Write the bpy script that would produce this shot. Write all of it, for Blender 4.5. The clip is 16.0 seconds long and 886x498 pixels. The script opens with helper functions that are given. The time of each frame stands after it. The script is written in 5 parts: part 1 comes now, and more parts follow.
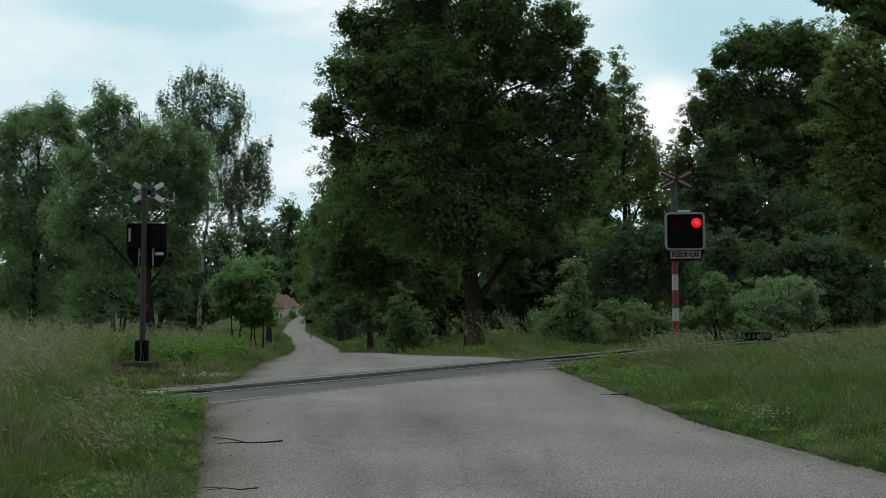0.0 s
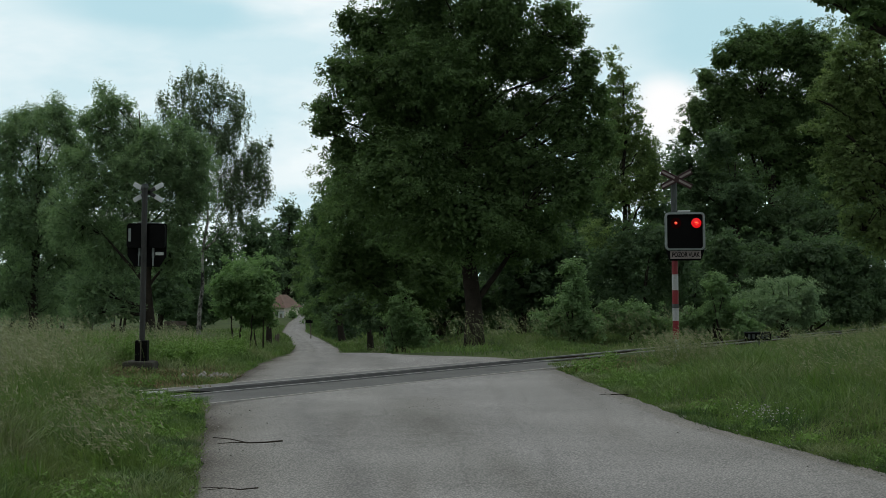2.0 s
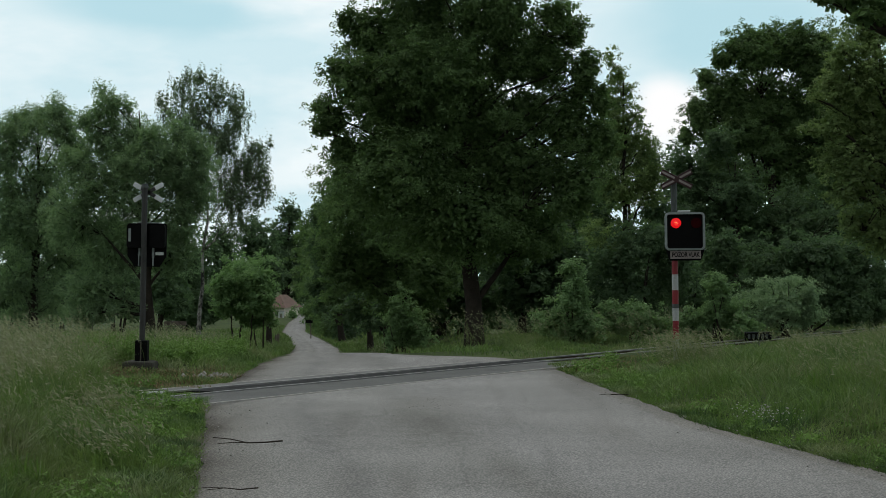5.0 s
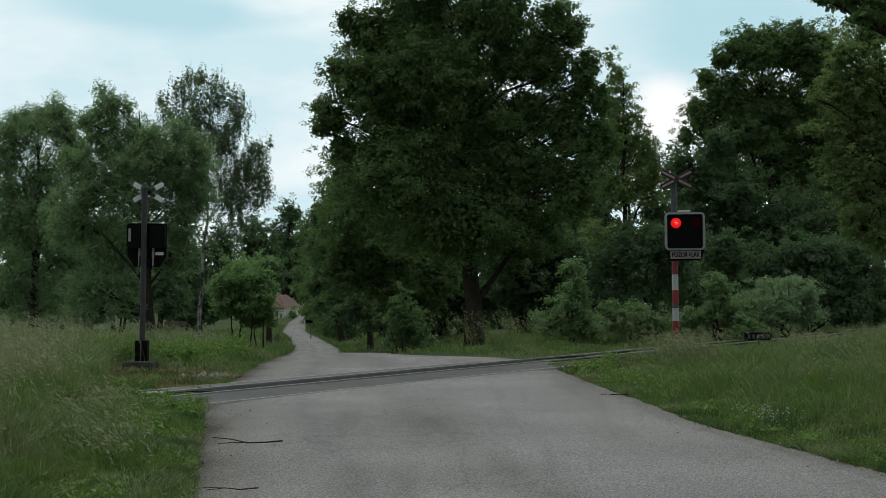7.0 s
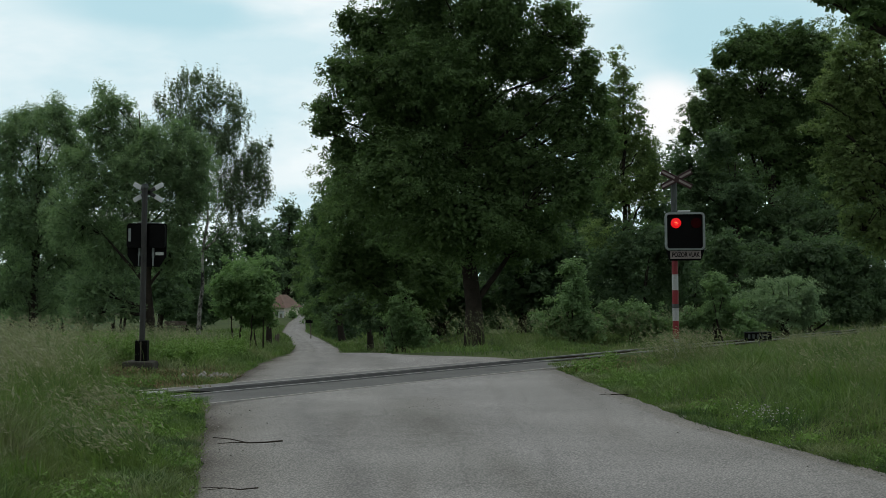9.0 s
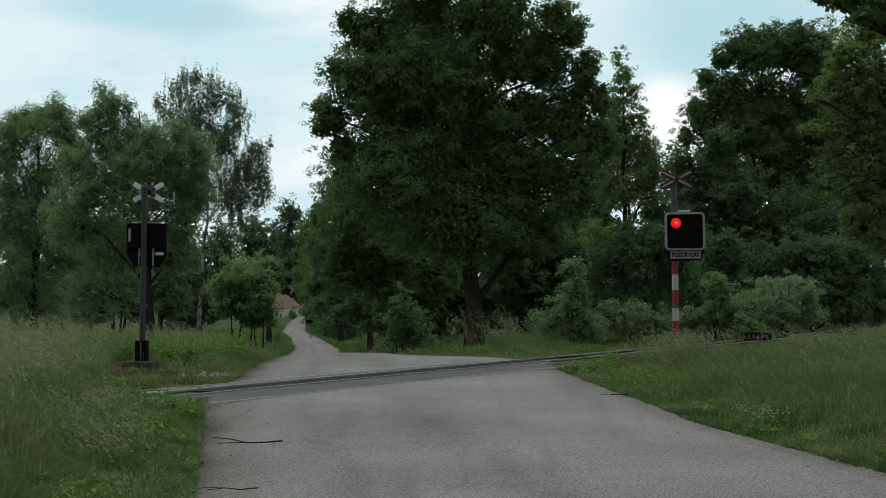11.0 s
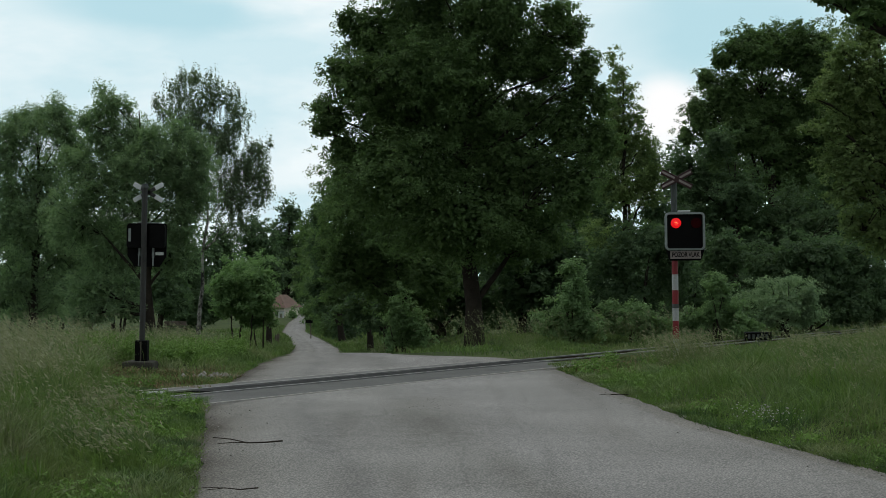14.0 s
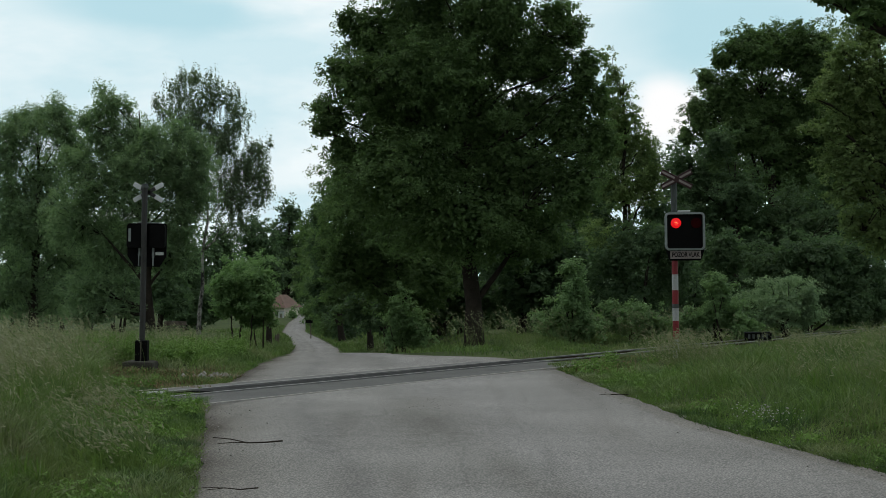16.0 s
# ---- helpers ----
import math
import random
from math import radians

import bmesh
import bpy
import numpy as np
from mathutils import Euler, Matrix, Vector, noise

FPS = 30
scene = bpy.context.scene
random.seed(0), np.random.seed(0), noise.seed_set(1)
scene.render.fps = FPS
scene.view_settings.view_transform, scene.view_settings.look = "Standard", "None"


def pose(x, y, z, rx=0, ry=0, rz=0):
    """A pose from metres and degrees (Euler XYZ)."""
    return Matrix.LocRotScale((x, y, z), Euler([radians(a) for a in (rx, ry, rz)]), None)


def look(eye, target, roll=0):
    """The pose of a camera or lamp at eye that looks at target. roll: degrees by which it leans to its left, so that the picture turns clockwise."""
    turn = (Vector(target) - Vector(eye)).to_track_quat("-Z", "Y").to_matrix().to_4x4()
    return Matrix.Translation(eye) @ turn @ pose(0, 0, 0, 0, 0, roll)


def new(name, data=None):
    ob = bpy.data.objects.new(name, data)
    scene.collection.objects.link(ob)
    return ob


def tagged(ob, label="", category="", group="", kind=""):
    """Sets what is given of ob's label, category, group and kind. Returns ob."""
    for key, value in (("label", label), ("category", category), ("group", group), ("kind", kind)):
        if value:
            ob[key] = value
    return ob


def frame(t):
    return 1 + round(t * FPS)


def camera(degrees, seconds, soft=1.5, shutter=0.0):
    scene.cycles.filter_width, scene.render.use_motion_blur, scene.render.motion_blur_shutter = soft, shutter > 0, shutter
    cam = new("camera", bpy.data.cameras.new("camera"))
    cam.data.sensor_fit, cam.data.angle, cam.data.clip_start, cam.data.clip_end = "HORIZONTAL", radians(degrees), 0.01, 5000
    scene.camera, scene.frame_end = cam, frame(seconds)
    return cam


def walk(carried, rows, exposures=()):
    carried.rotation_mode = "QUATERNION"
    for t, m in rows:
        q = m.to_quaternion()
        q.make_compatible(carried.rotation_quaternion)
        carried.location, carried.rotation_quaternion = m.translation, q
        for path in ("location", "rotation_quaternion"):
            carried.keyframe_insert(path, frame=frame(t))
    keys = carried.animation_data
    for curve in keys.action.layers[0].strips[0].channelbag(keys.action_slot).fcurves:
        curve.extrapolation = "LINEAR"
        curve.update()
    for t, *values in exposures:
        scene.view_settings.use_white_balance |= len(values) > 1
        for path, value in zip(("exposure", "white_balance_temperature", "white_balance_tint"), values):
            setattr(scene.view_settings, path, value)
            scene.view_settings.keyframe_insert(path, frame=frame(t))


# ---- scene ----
# The camera stands still on the road before the crossing.
cam = camera(36.2, 16.0, soft=0.65)
EYE = (0.0, 0.0, 1.5)
VIEW = look(EYE, (0.0, 100.0, 4.71), -0.57)
walk(cam, [(0.0, VIEW), (16.0, VIEW)], [(0.0, 0.0, 6500, 10), (16.0, 0.0, 6500, 10)])

# ---- light: bright broken overcast, soft sun ----
SUN_UP, SUN_ROUND = radians(74), radians(-40)
world = bpy.data.worlds.new("sky")
scene.world = world
world.use_nodes = True
wn, wl = world.node_tree.nodes, world.node_tree.links
bg = wn["Background"]
sky = wn.new("ShaderNodeTexSky")
sky.sky_type, sky.sun_disc = "NISHITA", False
sky.sun_elevation, sky.sun_rotation = SUN_UP, SUN_ROUND
sky_gain = wn.new("ShaderNodeVectorMath")
sky_gain.operation = "SCALE"
sky_gain.inputs["Scale"].default_value = 0.13
wl.new(sky.outputs[0], sky_gain.inputs[0])
coord = wn.new("ShaderNodeTexCoord")
stretch = wn.new("ShaderNodeMapping")
stretch.inputs["Scale"].default_value = (1.0, 1.0, 2.8)
wl.new(coord.outputs["Generated"], stretch.inputs[0])
cloud = wn.new("ShaderNodeTexNoise")
cloud.inputs["Scale"].default_value = 7.0
cloud.inputs["Detail"].default_value = 7
cloud.inputs["Roughness"].default_value = 0.5
wl.new(stretch.outputs[0], cloud.inputs["Vector"])


def sky_spot(way, wide, high, wobble):
    """A soft-edged ragged region of sky round a direction: 1 in its middle, 0 outside."""
    d = Vector(way).normalized()
    place = wn.new("ShaderNodeMapping")
    k = (1 / wide, 1 / wide, 1 / high)
    place.inputs["Scale"].default_value = k
    place.inputs["Location"].default_value = [-d[i] * k[i] for i in range(3)]
    wl.new(coord.outputs["Generated"], place.inputs[0])
    shift = wn.new("ShaderNodeVectorMath")
    shift.operation = "MULTIPLY_ADD"
    wl.new(cloud.outputs["Color"], shift.inputs[0])
    shift.inputs[1].default_value = (wobble,) * 3
    wl.new(place.outputs[0], shift.inputs[2])
    back = wn.new("ShaderNodeVectorMath")
    back.operation = "SUBTRACT"
    wl.new(shift.outputs[0], back.inputs[0])
    back.inputs[1].default_value = (wobble / 2,) * 3
    far = wn.new("ShaderNodeVectorMath")
    far.operation = "LENGTH"
    wl.new(back.outputs[0], far.inputs[0])
    fade = wn.new("ShaderNodeMapRange")
    fade.interpolation_type = "SMOOTHSTEP"
    fade.inputs["From Min"].default_value, fade.inputs["From Max"].default_value = 1.15, 0.35
    wl.new(far.outputs["Value"], fade.inputs["Value"])
    return fade.outputs[0]


def blend(factor, a, b):
    mix = wn.new("ShaderNodeMix")
    mix.data_type = "RGBA"
    for socket, value in (("Factor", factor), ("A", a), ("B", b)):
        if isinstance(value, (tuple, float)):
            mix.inputs[socket].default_value = value
        else:
            wl.new(value, mix.inputs[socket])
    return mix.outputs["Result"]


cover = wn.new("ShaderNodeValToRGB")
cover.color_ramp.elements[0].position, cover.color_ramp.elements[1].position = 0.38, 0.60
wl.new(cloud.outputs[0], cover.inputs[0])
blue = blend(0.88, sky_gain.outputs[0], (0.50, 0.75, 0.81, 1.0))
thin_cloud = blend(0.8, blue, (0.66, 0.84, 0.895, 1.0))
air = blend(cover.outputs[0], thin_cloud, (0.87, 0.955, 0.975, 1.0))
for way, wide, high in (((-0.21, 1, 0.212), 0.11, 0.024), ((0.22, 1, 0.195), 0.12, 0.045), ((-0.9, 0.4, 0.6), 0.4, 0.12), ((0.8, -0.5, 0.5), 0.5, 0.15), ((0.1, -0.9, 0.7), 0.5, 0.2)):
    air = blend(sky_spot(way, wide, high, 1.2), air, blue)
air = blend(sky_spot((0.165, 1, 0.135), 0.03, 0.032, 1.0), air, (1.0, 1.0, 1.0, 1.0))
part_way = wn.new("ShaderNodeSeparateXYZ")
wl.new(coord.outputs["Generated"], part_way.inputs[0])
behind = wn.new("ShaderNodeMapRange")
behind.interpolation_type = "SMOOTHSTEP"
behind.inputs["From Min"].default_value, behind.inputs["From Max"].default_value = 0.75, -0.6
wl.new(part_way.outputs["Y"], behind.inputs["Value"])
air = blend(behind.outputs[0], air, (0.44, 0.49, 0.51, 1.0))
wl.new(air, bg.inputs["Color"])
bg.inputs["Strength"].default_value = 1.0

sun = new("sun", bpy.data.lights.new("sun", "SUN"))
sun.data.energy, sun.data.angle, sun.data.color = 1.25, radians(25), (1.0, 0.95, 0.86)
sun.matrix_world = look((-14, 47, 77), (0, 30, 0))


# ---- materials ----
def material(name, c1, c2, scale=3.0, fine=60.0, rough=0.8, bump=0.0, metal=0.0, island=0.0, thin=0.0, piece=0.0, spread=0.5):
    """Two scales of noise between two colours; island: change from piece to piece; thin: light let through."""
    m = bpy.data.materials.new(name)
    m.use_nodes = True
    n, l = m.node_tree.nodes, m.node_tree.links
    p = n["Principled BSDF"]
    tc = n.new("ShaderNodeTexCoord")
    big, small = n.new("ShaderNodeTexNoise"), n.new("ShaderNodeTexNoise")
    for tex, s in ((big, scale), (small, fine)):
        tex.inputs["Scale"].default_value = s
        tex.inputs["Detail"].default_value = 4
        l.new(tc.outputs["Object"], tex.inputs["Vector"])
    add = n.new("ShaderNodeMath")
    add.operation = "MULTIPLY_ADD"
    l.new(big.outputs[0], add.inputs[0])
    add.inputs[1].default_value = 0.6
    half = n.new("ShaderNodeMath")
    half.operation = "MULTIPLY"
    half.inputs[1].default_value = 0.4
    l.new(small.outputs[0], half.inputs[0])
    l.new(half.outputs[0], add.inputs[2])
    factor = n.new("ShaderNodeMapRange")
    factor.inputs["From Min"].default_value, factor.inputs["From Max"].default_value = 0.5 - spread * 0.4, 0.5 + spread * 0.4
    l.new(add.outputs[0], factor.inputs["Value"])
    last = factor.outputs[0]
    if island or piece:
        src = n.new("ShaderNodeNewGeometry").outputs["Random Per Island"] if island else n.new("ShaderNodeObjectInfo").outputs["Random"]
        mixf = n.new("ShaderNodeMix")
        mixf.inputs[0].default_value = island or piece
        l.new(last, mixf.inputs[2])
        l.new(src, mixf.inputs[3])
        last = mixf.outputs[0]
    col = n.new("ShaderNodeMix")
    col.data_type = "RGBA"
    col.inputs["A"].default_value, col.inputs["B"].default_value = (*c1, 1), (*c2, 1)
    l.new(last, col.inputs["Factor"])
    l.new(col.outputs["Result"], p.inputs["Base Color"])
    p.inputs["Roughness"].default_value, p.inputs["Metallic"].default_value = rough, metal
    p.inputs["Specular IOR Level"].default_value = 0.15 if thin else 0.08 if rough >= 0.85 else 0.4
    if bump:
        b = n.new("ShaderNodeBump")
        b.inputs["Strength"].default_value = bump
        b.inputs["Distance"].default_value = 0.02
        l.new(small.outputs[0], b.inputs["Height"])
        l.new(b.outputs[0], p.inputs["Normal"])
    if thin:
        t, mx = n.new("ShaderNodeBsdfTranslucent"), n.new("ShaderNodeMixShader")
        mx.inputs[0].default_value = thin
        through_leaf = n.new("ShaderNodeMix")
        through_leaf.data_type, through_leaf.blend_type = "RGBA", "MULTIPLY"
        through_leaf.inputs["Factor"].default_value = 1
        through_leaf.inputs["B"].default_value = (1.3, 1.4, 1.05, 1)
        l.new(col.outputs["Result"], through_leaf.inputs["A"])
        l.new(through_leaf.outputs["Result"], t.inputs[0])
        l.new(p.outputs[0], mx.inputs[1])
        l.new(t.outputs[0], mx.inputs[2])
        l.new(mx.outputs[0], n["Material Output"].inputs[0])
    return m


def leaf_material(name, c1, c2):
    return material(name, c1, c2, 0.5, 3.0, 0.6, island=0.6, thin=0.42)


LINDEN = leaf_material("linden_leaf", (0.047, 0.083, 0.035), (0.139, 0.218, 0.078))
ALDER = leaf_material("alder_leaf", (0.042, 0.076, 0.041), (0.107, 0.167, 0.080))
POPLAR = leaf_material("poplar_leaf", (0.082, 0.128, 0.050), (0.209, 0.278, 0.106))
WILLOW = leaf_material("willow_leaf", (0.110, 0.168, 0.100), (0.266, 0.377, 0.198))
BIRCH = leaf_material("birch_leaf", (0.082, 0.119, 0.072), (0.192, 0.250, 0.155))
MAPLE = leaf_material("maple_leaf", (0.087, 0.153, 0.066), (0.211, 0.329, 0.136))
SHRUB = leaf_material("shrub_leaf", (0.085, 0.142, 0.062), (0.202, 0.308, 0.143))
SALLOW = leaf_material("sallow_leaf", (0.117, 0.179, 0.108), (0.293, 0.398, 0.235))
BARK = material("bark", (0.018, 0.015, 0.012), (0.046, 0.038, 0.030), 4, 40, 0.95, 0.6)
BIRCH_BARK = material("birch_bark", (0.022, 0.020, 0.018), (0.33, 0.315, 0.29), 2.2, 9, 0.8, 0.3, spread=0.22)
GRASS = material("grass_blade", (0.036, 0.072, 0.022), (0.150, 0.220, 0.066), 1.1, 4, 0.6, island=0.4, thin=0.3, spread=0.4)


def mixed_sward(m):
    """Lets drifts of greyer, drier and of darker growth into a grass material."""
    n, l = m.node_tree.nodes, m.node_tree.links
    p = n["Principled BSDF"]
    base = p.inputs["Base Color"].links[0].from_socket
    users = [k.to_socket for k in base.links]
    tc = n.new("ShaderNodeTexCoord")
    for tint, size, low, high, shift in (((0.21, 0.215, 0.12), 0.45, 0.50, 0.66, 3.0), ((0.035, 0.075, 0.028), 0.8, 0.54, 0.66, 9.0), ((0.11, 0.20, 0.035), 1.9, 0.55, 0.68, 17.0)):
        at = n.new("ShaderNodeMapping")
        at.inputs["Location"].default_value = (shift, shift, 0)
        l.new(tc.outputs["Object"], at.inputs[0])
        drift = n.new("ShaderNodeTexNoise")
        drift.inputs["Scale"].default_value, drift.inputs["Detail"].default_value = size, 3
        l.new(at.outputs[0], drift.inputs["Vector"])
        share = n.new("ShaderNodeMapRange")
        share.inputs["From Min"].default_value, share.inputs["From Max"].default_value, share.inputs["To Max"].default_value = low, high, 0.75
        l.new(drift.outputs[0], share.inputs["Value"])
        mix = n.new("ShaderNodeMix")
        mix.data_type = "RGBA"
        mix.inputs["B"].default_value = (*tint, 1)
        l.new(share.outputs[0], mix.inputs["Factor"])
        l.new(base, mix.inputs["A"])
        base = mix.outputs["Result"]
    for socket in users:
        l.new(base, socket)


mixed_sward(GRASS)
STALK = material("grass_stalk", (0.085, 0.128, 0.042), (0.20, 0.235, 0.10), 0.8, 5, 0.8, island=0.6, thin=0.3)
DRY_GRASS = material("seed_grass", (0.15, 0.16, 0.095), (0.31, 0.31, 0.21), 0.8, 5, 0.8, island=0.6, thin=0.3)
STRAW = material("dead_grass", (0.105, 0.085, 0.042), (0.25, 0.195, 0.11), 1, 9, 0.9, island=0.6)
HERB = material("herb_leaf", (0.066, 0.128, 0.028), (0.170, 0.275, 0.068), 0.6, 4, 0.55, island=0.6, thin=0.25)
FLOWER = material("white_blossom", (0.2, 0.2, 0.17), (0.38, 0.38, 0.34), 5, 40, 0.7)
SOIL = material("meadow_soil", (0.022, 0.034, 0.012), (0.062, 0.084, 0.027), 0.25, 9, 0.95, 0.5)
CONCRETE = material("mossy_concrete", (0.018, 0.018, 0.014), (0.070, 0.066, 0.055), 5, 50, 0.92, 0.5)
STEEL = material("rail_steel", (0.13, 0.125, 0.12), (0.27, 0.265, 0.26), 2, 30, 0.6, 0.1, metal=0.6)
RUST = material("rusty_steel", (0.030, 0.022, 0.017), (0.085, 0.055, 0.040), 4, 50, 0.85, 0.3, metal=0.2)
RUBBER = material("crossing_rubber", (0.014, 0.014, 0.014), (0.040, 0.040, 0.040), 2, 40, 1.0, 0.3)
JOINT = material("pale_joint_sand", (0.26, 0.25, 0.235), (0.44, 0.42, 0.39), 3, 30, 0.95, 0.2)
SLEEPER = material("sleeper_wood", (0.035, 0.028, 0.022), (0.10, 0.085, 0.07), 3, 30, 0.95, 0.5)
STONE = material("ballast_stone", (0.10, 0.095, 0.085), (0.33, 0.32, 0.30), 3, 30, 0.9, 0.3, island=0.6)
GREY_POLE = material("weathered_grey_paint", (0.028, 0.036, 0.033), (0.075, 0.084, 0.080), 3, 30, 0.6, 0.1)
DARK_POLE = material("weathered_dark_paint", (0.016, 0.016, 0.015), (0.050, 0.049, 0.046), 3, 40, 0.65, 0.15)
RED = material("faded_red_paint", (0.13, 0.008, 0.012), (0.24, 0.016, 0.022), 4, 40, 0.5, 0.05)
# White kept low: the colour stands in for weaker light on the signal's front.
WHITE = material("dimmed_white_paint", (0.24, 0.25, 0.245), (0.42, 0.43, 0.42), 3, 30, 0.5, 0.05)
PALE = material("pale_grey_enamel", (0.42, 0.44, 0.44), (0.66, 0.68, 0.67), 3, 40, 0.45, 0.05)
FRAME = material("grey_rim_paint", (0.15, 0.175, 0.17), (0.30, 0.33, 0.32), 4, 50, 0.5, 0.05)
BLACK = material("matt_black_paint", (0.003, 0.003, 0.003), (0.009, 0.009, 0.009), 3, 40, 0.9)
# White sign face, toned down: the cross's backlit shade is in this colour.
SIGN_FACE = material("dimmed_sign_face", (0.16, 0.13, 0.125), (0.30, 0.25, 0.24), 3, 30, 0.6)
# Red border of the cross, its backlit shade painted in by darkening.
DIM_RED = material("dimmed_red_paint", (0.018, 0.007, 0.007), (0.055, 0.016, 0.016), 4, 30, 0.6)
LENS = material("dark_red_lens", (0.012, 0.001, 0.001), (0.045, 0.001, 0.002), 40, 120, 0.9)
CREAM = material("cream_render", (0.46, 0.43, 0.36), (0.60, 0.56, 0.47), 1, 8, 0.9)
ROOF = material("brown_roof_tiles", (0.10, 0.068, 0.056), (0.18, 0.12, 0.10), 1, 8, 0.85)
GLASS = material("dark_window", (0.02, 0.022, 0.025), (0.04, 0.045, 0.05), 2, 10, 0.1)
WOOD = material("grey_old_wood", (0.06, 0.05, 0.04), (0.17, 0.145, 0.12), 4, 40, 0.9, 0.4)


def asphalt_material():
    """Worn grey asphalt: pale aggregate, dark patches, a smoother paler line along the wheel tracks."""
    m = material("worn_asphalt", (0.138, 0.134, 0.129), (0.250, 0.244, 0.236), 0.35, 38, 0.88, 0.6, spread=0.5)
    n, l = m.node_tree.nodes, m.node_tree.links
    p = n["Principled BSDF"]
    base = p.inputs["Base Color"].links[0].from_socket
    tc = n.new("ShaderNodeTexCoord")
    grit = n.new("ShaderNodeTexVoronoi")
    grit.inputs["Scale"].default_value = 48
    l.new(tc.outputs["Object"], grit.inputs["Vector"])
    ramp = n.new("ShaderNodeValToRGB")
    ramp.color_ramp.elements[0].position, ramp.color_ramp.elements[1].position = 0.05, 0.65
    ramp.color_ramp.elements[0].color, ramp.color_ramp.elements[1].color = (1.6, 1.58, 1.54, 1), (0.72, 0.72, 0.73, 1)
    l.new(grit.outputs["Distance"], ramp.inputs[0])
    patch = n.new("ShaderNodeTexNoise")
    patch.inputs["Scale"].default_value, patch.inputs["Detail"].default_value = 0.9, 8
    drawn = n.new("ShaderNodeMapping")
    drawn.inputs["Scale"].default_value = (1.5, 0.16, 1.0)
    drawn.inputs["Rotation"].default_value = (0, 0, radians(6))
    l.new(tc.outputs["Object"], drawn.inputs[0])
    l.new(drawn.outputs[0], patch.inputs["Vector"])
    stain = n.new("ShaderNodeValToRGB")
    stain.color_ramp.elements[0].position, stain.color_ramp.elements[1].position = 0.33, 0.47
    stain.color_ramp.elements[0].color, stain.color_ramp.elements[1].color = (0.84, 0.83, 0.82, 1), (1, 1, 1, 1)
    l.new(patch.outputs[0], stain.inputs[0])
    lane = n.new("ShaderNodeAttribute")
    lane.attribute_name = "lane"
    wander = n.new("ShaderNodeMath")
    wander.operation = "MULTIPLY_ADD"
    l.new(patch.outputs[0], wander.inputs[0])
    wander.inputs[1].default_value = 0.09
    l.new(lane.outputs["Fac"], wander.inputs[2])
    wear = n.new("ShaderNodeValToRGB")
    marks = [(0.05, 0.36, 0.33, 0.29), (0.10, 0.80, 0.78, 0.75), (0.18, 1.0, 1.0, 0.99), (0.24, 0.95, 0.95, 0.95), (0.27, 0.86, 0.86, 0.87), (0.31, 1.0, 1.0, 1.0), (0.40, 1.04, 1.04, 1.04), (0.50, 0.92, 0.92, 0.915),
             (0.60, 1.11, 1.11, 1.13), (0.78, 1.04, 1.04, 1.05), (0.985, 1.0, 1.0, 1.0), (1.03, 0.85, 0.83, 0.80)]
    for at, *c in marks[1:-1]:
        wear.color_ramp.elements.new(min(at, 1.0)).color = (*c, 1)
    wear.color_ramp.elements[0].position, wear.color_ramp.elements[0].color = marks[0][0], (*marks[0][1:], 1)
    wear.color_ramp.elements[-1].position, wear.color_ramp.elements[-1].color = 1.0, (*marks[-1][1:], 1)
    l.new(wander.outputs[0], wear.inputs[0])
    crack = n.new("ShaderNodeTexVoronoi")
    crack.feature = "DISTANCE_TO_EDGE"
    crack.inputs["Scale"].default_value = 0.55
    warp = n.new("ShaderNodeVectorMath")
    warp.operation = "MULTIPLY_ADD"
    l.new(patch.outputs["Color"], warp.inputs[0])
    warp.inputs[1].default_value = (1.1, 1.1, 0)
    l.new(tc.outputs["Object"], warp.inputs[2])
    l.new(warp.outputs[0], crack.inputs["Vector"])
    seam = n.new("ShaderNodeValToRGB")
    seam.color_ramp.elements[0].position, seam.color_ramp.elements[1].position = 0.0, 0.014
    seam.color_ramp.elements[0].color, seam.color_ramp.elements[1].color = (0.86, 0.86, 0.86, 1), (1, 1, 1, 1)
    l.new(crack.outputs["Distance"], seam.inputs[0])
    worn = n.new("ShaderNodeMapping")
    worn.inputs["Location"].default_value = (0.15 / 0.7, -17.2 / 3.0, 0)
    worn.inputs["Scale"].default_value = (1 / 0.7, 1 / 3.0, 0)
    l.new(tc.outputs["Object"], worn.inputs[0])
    ring = n.new("ShaderNodeVectorMath")
    ring.operation = "LENGTH"
    l.new(worn.outputs[0], ring.inputs[0])
    crumb = n.new("ShaderNodeTexNoise")
    crumb.inputs["Scale"].default_value, crumb.inputs["Detail"].default_value = 5, 6
    l.new(tc.outputs["Object"], crumb.inputs["Vector"])
    ragged = n.new("ShaderNodeMath")
    ragged.operation = "MULTIPLY_ADD"
    l.new(crumb.outputs[0], ragged.inputs[0])
    ragged.inputs[1].default_value = 1.6
    l.new(ring.outputs["Value"], ragged.inputs[2])
    pit = n.new("ShaderNodeValToRGB")
    pit.color_ramp.elements[0].position, pit.color_ramp.elements[1].position = 0.75, 1.0
    pit.color_ramp.elements[0].color, pit.color_ramp.elements[1].color = (0.88, 0.875, 0.86, 1), (1, 1, 1, 1)
    halve = n.new("ShaderNodeMath")
    halve.operation = "MULTIPLY"
    halve.inputs[1].default_value = 0.55
    l.new(ragged.outputs[0], halve.inputs[0])
    l.new(halve.outputs[0], pit.inputs[0])
    for src in (ramp, stain, wear, seam, pit):
        mul = n.new("ShaderNodeMix")
        mul.data_type, mul.blend_type = "RGBA", "MULTIPLY"
        mul.inputs["Factor"].default_value = 1
        l.new(base, mul.inputs["A"])
        l.new(src.outputs[0], mul.inputs["B"])
        base = mul.outputs["Result"]
